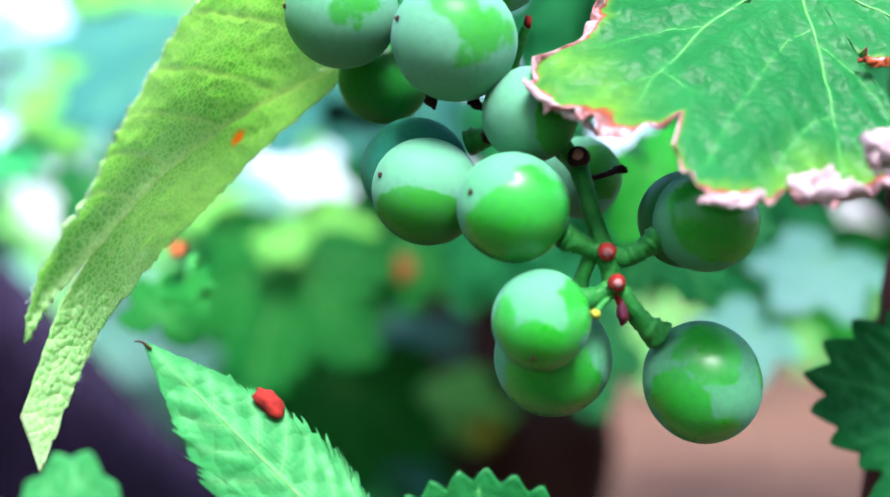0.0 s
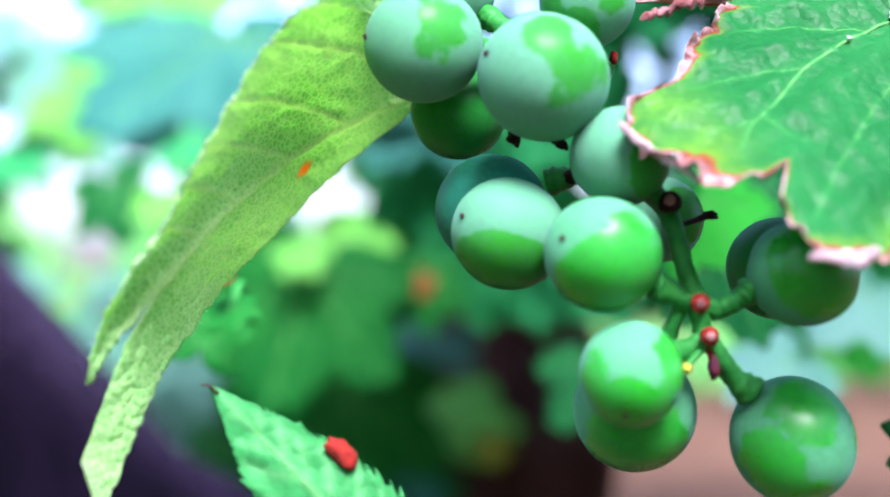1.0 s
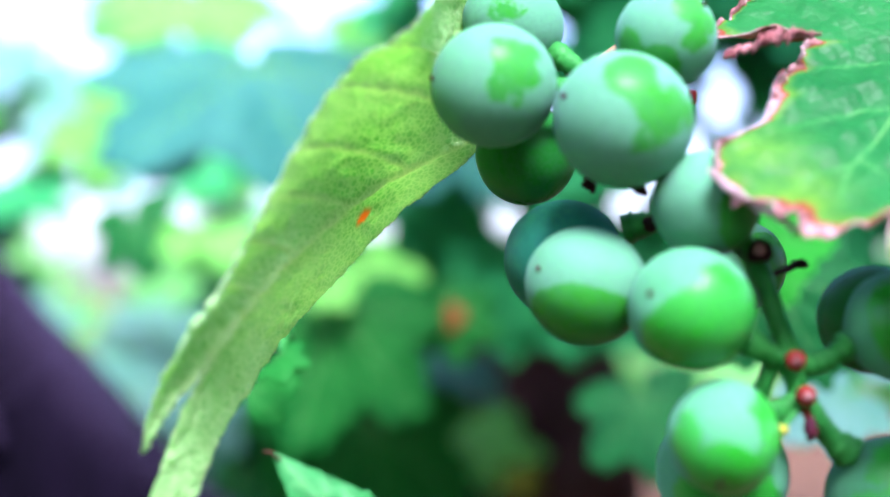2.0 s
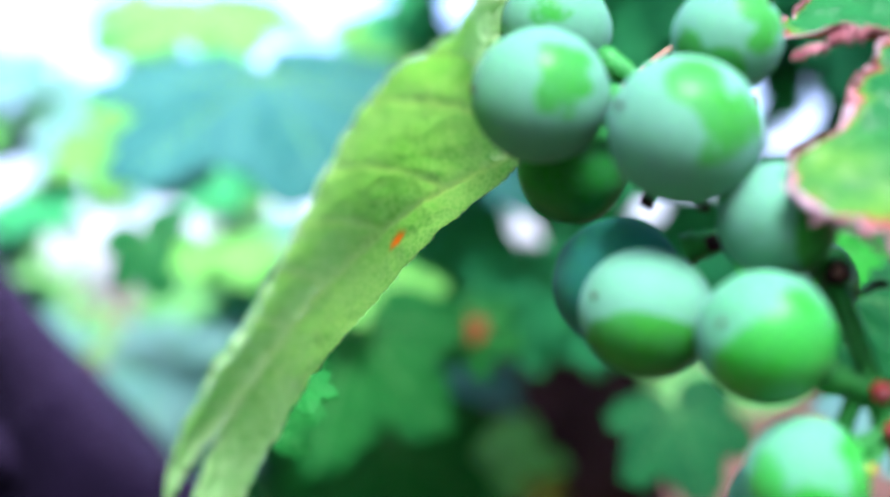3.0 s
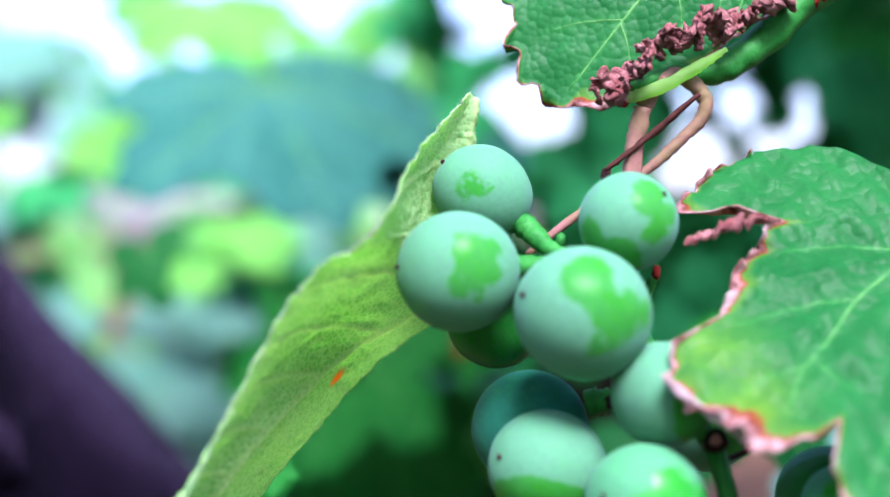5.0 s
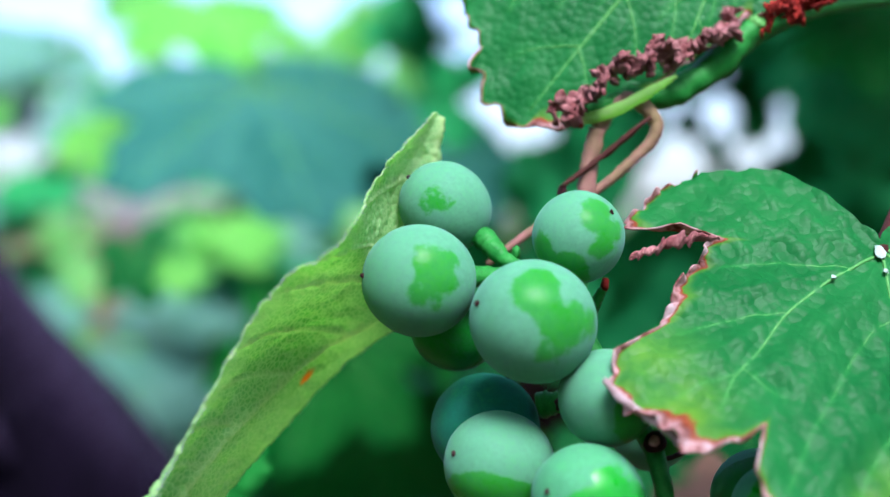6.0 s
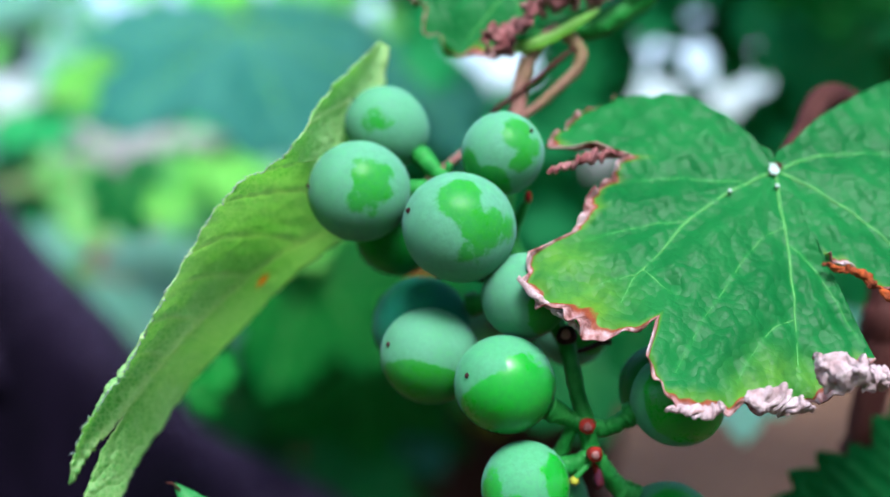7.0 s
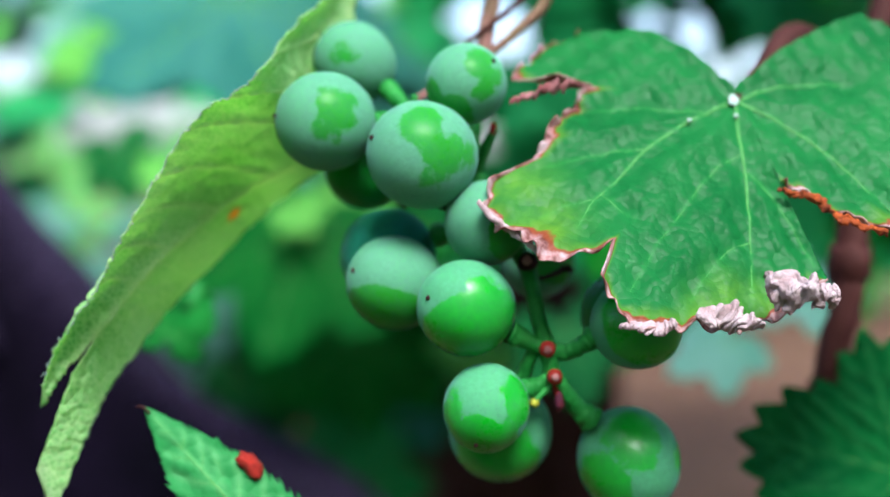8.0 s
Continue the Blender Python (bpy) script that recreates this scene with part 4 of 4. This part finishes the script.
crumple([(0.0153, 0.2310, 1.0750), (0.0206, 0.2315, 1.0784), (0.0254, 0.2325, 1.0824), (0.0343, 0.2345, 1.0861), (0.0413, 0.2360, 1.0872), (0.0484, 0.2375, 1.0924)], 0.0034, RUST, "crumpled pinkish brown dead leaf edge above the bunch", 3, 0.45, leaf=above)
crumple([(0.0515, 0.2360, 1.0910), (0.0557, 0.2360, 1.0935), (0.0608, 0.2370, 1.0955), (0.0660, 0.2390, 1.0990)], 0.0030, RED, "dark red shrivelled leaf scrap", 9, 0.4, leaf=above)
shoot_line = [(0.0168, 0.2335, 1.0745), (0.0277, 0.2365, 1.0785), (0.0348, 0.2385, 1.0790), (0.0429, 0.2400, 1.0838), (0.0500, 0.2410, 1.0905), (0.0620, 0.2470, 1.0960), (0.0850, 0.2680, 1.1020), (0.1190, 0.2980, 1.1080)]
shoot = tagged(empty("green_shoot", shoot_line[-1]), "smooth green vine shoot carrying the bunch stalk", "shoot")
part("shoot_stem", mesh_from("shoot_stem", *tube([Vector(q) - Vector(shoot_line[-1]) for q in shoot_line], (0.0006, 0.0014, 0.0026, 0.0028, 0.0022, 0.0018, 0.0018), n=70, sides=16, rough=0.2), STEM), shoot)
part("pale_node", mesh_from("pale_node", *blob(Vector((0.0508, 0.2400, 1.0918)) - Vector(shoot_line[-1]), 0.0017, (1.2, 0.9, 1.0), 0.4, 5), RIB), shoot, "pale swollen node")

# papery rolls on the broad leaf's lower margin
crumple([(0.0672, 0.1882, 1.0215), (0.0706, 0.1875, 1.0217), (0.0742, 0.1875, 1.0221), (0.0772, 0.1882, 1.0226)], 0.0043, PAPER, "curled pinkish white papery dead leaf edge", 21, leaf=broad)
crumple([(0.0552, 0.1862, 1.0182), (0.0606, 0.1855, 1.0175), (0.0650, 0.1858, 1.0174)], 0.0026, PAPER, "curled pinkish white papery dead leaf edge", 23, leaf=broad)
crumple([(0.0445, 0.1858, 1.0160), (0.0485, 0.1850, 1.0158), (0.0526, 0.1852, 1.0168)], 0.0017, PAPER, "curled pinkish white papery dead leaf edge", 26, leaf=broad)
crumple([(0.0212, 0.1985, 1.0342), (0.0247, 0.1978, 1.0313), (0.0284, 0.1963, 1.0282), (0.0312, 0.1955, 1.0262)], 0.0009, PAPER, "pinkish white papery leaf rim", 28, leaf=broad)
crumple([(0.0405, 0.2150, 1.0550), (0.0350, 0.2145, 1.0535), (0.0300, 0.2140, 1.0525), (0.0265, 0.2140, 1.0515)], 0.0018, RUST, "brown withered leaf tip", 31, leaf=broad)

crumple([(0.0715, 0.2051, 1.0375), (0.0745, 0.2038, 1.0360), (0.0774, 0.2033, 1.0352), (0.0799, 0.2013, 1.0328), (0.0833, 0.2007, 1.0319), (0.0877, 0.1987, 1.0296)], 0.0009, SCORCH, "rusty orange dried edge of the leaf's tear", 33, 0.5, leaf=broad)

# leaves low in front, just under the view
grape_leaf(axes((0.013, 0.200, 0.938), (-0.98, -0.1, 0.05), (0.02, -0.15, 0.95)), 0.040, LEAF, "bright green toothed vine leaf low under the bunch",
           rim=lambda t: palmate(t, 60, 0.06, ((-90, 1.0, 70), (-30, 0.98, 60), (-150, 0.95, 60), (20, 0.8, 50), (160, 0.8, 50)), seed=14),
           around=360, rings=18, shape=fold(0.05), seed=14, stalk=[(0.013, 0.200, 0.938), (0.05, 0.25, 0.90), (0.085, 0.33, 0.83)])
grape_leaf(axes((-0.0385, 0.172, 0.969), (-0.98, -0.1, 0.1), (0.1, 0.05, 0.95)), 0.017, YOUNG, "small light green leaf low beside the hanging leaf", rim=jagged(20, 0.10, 15),
           around=240, rings=12, shape=fold(0.1), seed=15, stalk=[(-0.0385, 0.172, 0.969), (0.0, 0.2, 0.91), (0.083, 0.34, 0.81)])


# ---- leaves behind ----
def back_leaf(place, size, facing, spin, mat, label, seed, stalk_to=None):
    """A leaf of the vines behind; facing is the way its upper face looks."""
    end = Vector(stalk_to) if stalk_to else Vector(place) + Vector((0.01, 0.06, -0.02)) * (size / 0.04)
    z = Vector(facing).normalized()
    m = z.to_track_quat("Z", "Y").to_matrix().to_4x4()
    return grape_leaf(Matrix.Translation(place) @ m @ pose(0, 0, 0, 0, 0, spin), size, mat, label, around=180, rings=10, sides=3, seed=seed, ribs=True, thick=0.0004, shape=fold(0.12, 0.1),
                      group="leaves behind the bunch", stalk=[place, Vector(place) * 0.5 + end * 0.5 + Vector((0, 0, 0.006)), end], stalk_radius=(0.0009, 0.0013), stalk_mat=STEM)


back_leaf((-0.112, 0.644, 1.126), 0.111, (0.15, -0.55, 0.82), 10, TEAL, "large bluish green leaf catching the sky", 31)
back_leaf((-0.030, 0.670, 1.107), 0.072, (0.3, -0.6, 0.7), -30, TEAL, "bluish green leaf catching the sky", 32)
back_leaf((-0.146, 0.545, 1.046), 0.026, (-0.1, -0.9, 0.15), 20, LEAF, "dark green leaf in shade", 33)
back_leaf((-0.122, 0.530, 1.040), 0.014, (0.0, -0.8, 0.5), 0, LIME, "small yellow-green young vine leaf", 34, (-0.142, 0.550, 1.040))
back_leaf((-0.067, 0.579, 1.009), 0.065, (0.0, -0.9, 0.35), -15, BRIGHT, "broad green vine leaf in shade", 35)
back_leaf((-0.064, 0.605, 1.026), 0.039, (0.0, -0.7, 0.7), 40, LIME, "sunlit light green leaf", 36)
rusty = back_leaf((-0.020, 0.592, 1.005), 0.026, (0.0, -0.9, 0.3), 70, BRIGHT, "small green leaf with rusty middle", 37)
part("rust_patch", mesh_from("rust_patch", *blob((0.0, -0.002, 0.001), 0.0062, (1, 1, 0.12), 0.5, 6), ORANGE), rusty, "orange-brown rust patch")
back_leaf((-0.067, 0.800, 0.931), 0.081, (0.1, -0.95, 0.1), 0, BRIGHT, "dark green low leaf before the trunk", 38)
# dark leaves added to hide bright soil; the shade is in their colour
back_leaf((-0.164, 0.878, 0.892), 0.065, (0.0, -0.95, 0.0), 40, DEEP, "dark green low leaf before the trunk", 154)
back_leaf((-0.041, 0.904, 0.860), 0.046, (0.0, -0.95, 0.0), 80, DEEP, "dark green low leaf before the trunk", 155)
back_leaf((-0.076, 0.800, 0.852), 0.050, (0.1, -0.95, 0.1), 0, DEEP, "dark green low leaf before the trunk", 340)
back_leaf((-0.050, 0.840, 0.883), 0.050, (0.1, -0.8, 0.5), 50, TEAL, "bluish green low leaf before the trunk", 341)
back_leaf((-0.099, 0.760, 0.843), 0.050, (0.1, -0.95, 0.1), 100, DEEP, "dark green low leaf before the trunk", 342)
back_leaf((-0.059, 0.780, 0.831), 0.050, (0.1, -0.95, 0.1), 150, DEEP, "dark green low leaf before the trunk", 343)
# backing leaves added to fill soil gaps that should be dark
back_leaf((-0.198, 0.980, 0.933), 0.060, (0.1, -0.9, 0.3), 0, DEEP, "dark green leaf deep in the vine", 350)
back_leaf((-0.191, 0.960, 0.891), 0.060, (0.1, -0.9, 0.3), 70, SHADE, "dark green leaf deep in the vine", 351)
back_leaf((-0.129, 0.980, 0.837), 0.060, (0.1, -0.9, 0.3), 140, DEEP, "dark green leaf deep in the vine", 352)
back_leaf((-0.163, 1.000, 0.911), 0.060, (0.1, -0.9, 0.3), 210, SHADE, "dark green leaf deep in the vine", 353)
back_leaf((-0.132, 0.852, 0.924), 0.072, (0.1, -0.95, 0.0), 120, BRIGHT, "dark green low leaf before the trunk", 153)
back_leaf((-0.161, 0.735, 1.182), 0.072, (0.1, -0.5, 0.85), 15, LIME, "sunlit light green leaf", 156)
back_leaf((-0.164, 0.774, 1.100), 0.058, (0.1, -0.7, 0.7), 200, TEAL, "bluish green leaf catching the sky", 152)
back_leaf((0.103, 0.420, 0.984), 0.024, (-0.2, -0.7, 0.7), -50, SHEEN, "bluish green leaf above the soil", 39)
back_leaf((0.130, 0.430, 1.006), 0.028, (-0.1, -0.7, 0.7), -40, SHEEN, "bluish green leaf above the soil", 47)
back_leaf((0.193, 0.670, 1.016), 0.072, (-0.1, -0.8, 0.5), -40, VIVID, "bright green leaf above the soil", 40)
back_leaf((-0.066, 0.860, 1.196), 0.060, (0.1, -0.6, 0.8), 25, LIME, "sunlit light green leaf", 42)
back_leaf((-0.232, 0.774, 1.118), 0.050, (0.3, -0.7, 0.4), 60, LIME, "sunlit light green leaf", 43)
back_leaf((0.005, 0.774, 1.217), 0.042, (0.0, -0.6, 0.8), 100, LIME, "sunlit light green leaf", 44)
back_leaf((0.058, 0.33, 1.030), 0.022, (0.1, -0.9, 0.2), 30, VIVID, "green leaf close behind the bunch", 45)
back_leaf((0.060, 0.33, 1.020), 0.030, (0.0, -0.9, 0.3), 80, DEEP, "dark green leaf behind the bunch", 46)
pale = random.Random(5)
for k in range(70):
    f = pale.random()
    place = (-0.47 + 0.42 * f + pale.uniform(-0.04, 0.065), pale.uniform(0.90, 1.04), 1.165 - 0.25 * f + pale.uniform(-0.07, 0.07))
    if math.hypot(place[0] + 0.272, place[2] - 1.036) < 0.066:
        continue
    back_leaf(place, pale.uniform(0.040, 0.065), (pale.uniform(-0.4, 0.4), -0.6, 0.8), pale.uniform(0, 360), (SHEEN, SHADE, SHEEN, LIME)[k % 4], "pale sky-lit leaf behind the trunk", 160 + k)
back_leaf((-0.070, 0.566, 1.021), 0.017, (0.1, -0.8, 0.6), 30, LIME, "sunlit yellowish green leaf", 120)
back_leaf((-0.0567, 0.30, 0.9965), 0.013, (0.2, -0.9, 0.3), 160, BRIGHT, "small green leaf behind the hanging leaf", 121)
spotted = back_leaf((-0.0475, 0.2850, 1.0061), 0.0075, (-0.1, -0.7, 0.7), 20, BRIGHT, "small green leaf with a rusty spot behind the hanging leaf", 122)
part("rust_patch", mesh_from("rust_patch", *blob(spotted.matrix_world.inverted() @ Vector((-0.0484, 0.2815, 1.0122)), 0.0019, (1, 1.3, 0.25), 0.4, 9), ORANGE), spotted, "orange rust patch")
for k, place in enumerate([(-0.252, 0.800, 0.970), (-0.210, 0.774, 0.956), (-0.186, 0.774, 0.940), (-0.290, 0.800, 0.988), (-0.170, 0.774, 0.926), (-0.232, 0.800, 0.958)]):
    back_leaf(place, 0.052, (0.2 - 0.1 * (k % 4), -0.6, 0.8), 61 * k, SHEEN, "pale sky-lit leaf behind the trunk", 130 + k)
back_leaf((0.0513, 0.483, 0.978), 0.032, (0.0, -0.9, 0.4), 15, DEEP, "dark green leaf low behind the grapes", 140)
back_leaf((0.019, 0.774, 0.908), 0.017, (0.0, -0.9, 0.3), 10, OLIVE, "small yellowed leaf near the trunk", 41)
# gaps in the foliage behind the bunch through which the sky shows: x, z and radius at 0.8 m
GAPS = [(-0.223, 1.037, 0.015), (-0.060, 1.144, 0.017), (0.024, 1.128, 0.021), (0.146, 1.131, 0.011), (0.183, 1.134, 0.006), (0.118, 1.092, 0.021), (0.166, 1.101, 0.011), (-0.115, 1.20, 0.026), (-0.003, 1.192, 0.026),
        (0.110, 1.140, 0.009), (0.146, 1.158, 0.007), (0.047, 1.170, 0.011), (0.002, 1.134, 0.012), (0.190, 1.119, 0.007), (0.251, 1.031, 0.016), (0.083, 1.065, 0.012), (0.016, 1.057, 0.012)]


def sky_gap(c, size):
    """Whether a leaf of that size at c would close one of the gaps."""
    k = (c[1] - 0.02) / 0.78
    return any(math.hypot(c[0] - 0.008 - (gx - 0.008) * k, c[2] - 1.042 - (gz - 1.042) * k) < gr * k + 0.45 * size for gx, gz, gr in GAPS)


rng = random.Random(12)
for k in range(60):
    place, size = (rng.uniform(0.10, 0.36), rng.uniform(0.46, 0.77), rng.uniform(1.03, 1.27)), rng.uniform(0.022, 0.045)
    if not sky_gap(place, size):
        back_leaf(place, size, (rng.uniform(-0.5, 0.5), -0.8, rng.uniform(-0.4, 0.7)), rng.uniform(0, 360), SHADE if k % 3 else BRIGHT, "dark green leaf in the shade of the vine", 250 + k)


def far_foliage(name, count, area, size, mat, label, seed):
    """Many small leaves of a vine row, joined."""
    r = random.Random(seed)
    theta = np.linspace(0, 360, 22, endpoint=False)
    rad = palmate(theta, 11, 0.1)
    verts, faces = [], []
    (x0, x1), (y0, y1), (z0, z1) = area
    for _ in range(count):
        c = Vector((r.uniform(x0, x1), r.uniform(y0, y1), r.uniform(z0, z1)))
        if noise.noise(c * 3.2 + Vector((seed, 0, 0))) < -0.02:
            continue
        # a gap left of the trunk through which the sky shows
        if math.hypot(c.x + 0.008 + 0.2845 * (c.y - 0.04), c.z - 1.019 - 0.0254 * (c.y - 0.04)) < 0.010 * c.y + 0.8 * size:
            continue
        q = Vector((r.uniform(-0.6, 0.6), -0.7, r.uniform(-0.2, 0.9))).normalized().to_track_quat("Z", "Y").to_matrix() @ Euler((0, 0, r.uniform(0, 6.3))).to_matrix()
        s = size * r.uniform(0.6, 1.2)
        k = len(verts)
        verts.append(c)
        for t, p in zip(theta, rad):
            x, y = p * math.cos(radians(t)), p * math.sin(radians(t))
            verts.append(c + q @ Vector((x * s, y * s, -0.2 * s * abs(x))))
        faces += [(k, k + 1 + j, k + 1 + (j + 1) % 22) for j in range(22)]
    return tagged(new(name, mesh_from(name, verts, faces, mat)), label, "foliage", kind="stuff")


# sunlight on the far vines is put into this pale green
FAR = leaf_skin("leaf_far", (0.06, 0.26, 0.06), (0.14, 0.40, 0.10), (0.2, 0.4, 0.15), 0.45, 0.5, scale=0.1, burnt=False)
far_foliage("vine_foliage", 230, ((-0.9, -0.06), (1.1, 1.8), (0.95, 1.34)), 0.06, FAR, "sunlit light green foliage of the vines behind", 4)
far_foliage("vine_row", 2200, ((-5, 6), (4.0, 5.5), (0.5, 1.12)), 0.09, FAR, "distant green vine row across the soil", 8)
# canopy out of view, added to keep the sun off the background
far_foliage("shade_canopy", 1300, ((0.0, 1.4), (0.08, 2.1), (1.46, 1.68)), 0.075, DEEP, "unseen leafy canopy added to shade the ground behind the bunch", 10)

def gappy_foliage():
    r = random.Random(20)
    theta = np.linspace(0, 360, 26, endpoint=False)
    rad = palmate(theta, 13, 0.1)
    verts, faces = [], []
    for _ in range(7000):
        c = Vector((r.uniform(-0.06, 0.55), r.uniform(0.62, 0.95), r.uniform(0.99, 1.36)))
        if ((c.x - 0.26) / 0.32) ** 2 + ((c.y - 0.785) / 0.19) ** 2 > r.uniform(0.9, 1.2):
            continue
        s = r.uniform(0.012, 0.024)
        if sky_gap(c, s):
            continue
        q = Vector((r.uniform(-0.5, 0.5), -0.8, r.uniform(-0.2, 0.8))).normalized().to_track_quat("Z", "Y").to_matrix() @ Euler((0, 0, r.uniform(0, 6.3))).to_matrix()
        b = len(verts)
        verts.append(c)
        for t, p in zip(theta, rad):
            x, y = p * math.cos(radians(t)), p * math.sin(radians(t))
            verts.append(c + q @ Vector((x * s, y * s, -0.2 * s * abs(x))))
        faces += [(b, b + 1 + j, b + 1 + (j + 1) % 26) for j in range(26)]
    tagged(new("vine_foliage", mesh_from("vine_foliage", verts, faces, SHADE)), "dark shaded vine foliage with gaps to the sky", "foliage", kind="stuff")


gappy_foliage()


# ---- unseen vine row added behind the camera; closes the place, blocks low sky ----
far_foliage("vine_row", 2600, ((-2.5, 2.5), (-1.5, -0.95), (0.55, 2.2)), 0.10, FAR, "unseen green vine row added to block low sky light", 14)
for k in range(5):
    x = -2.0 + k
    grapevine([(x + 0.1, -1.2, 1.9), (x - 0.05, -1.22, 1.3), (x, -1.2, 0.5)], (0.015, 0.025, 0.04), BROWN_BARK, "brown grapevine trunk of the unseen added row", 20 + k)
    grapevine([(2 * x + 0.1, 4.7, 1.1), (2 * x - 0.05, 4.7, 0.9), (2 * x, 4.7, 0.5)], (0.02, 0.03, 0.05), BROWN_BARK, "brown grapevine trunk of the distant row", 30 + k)
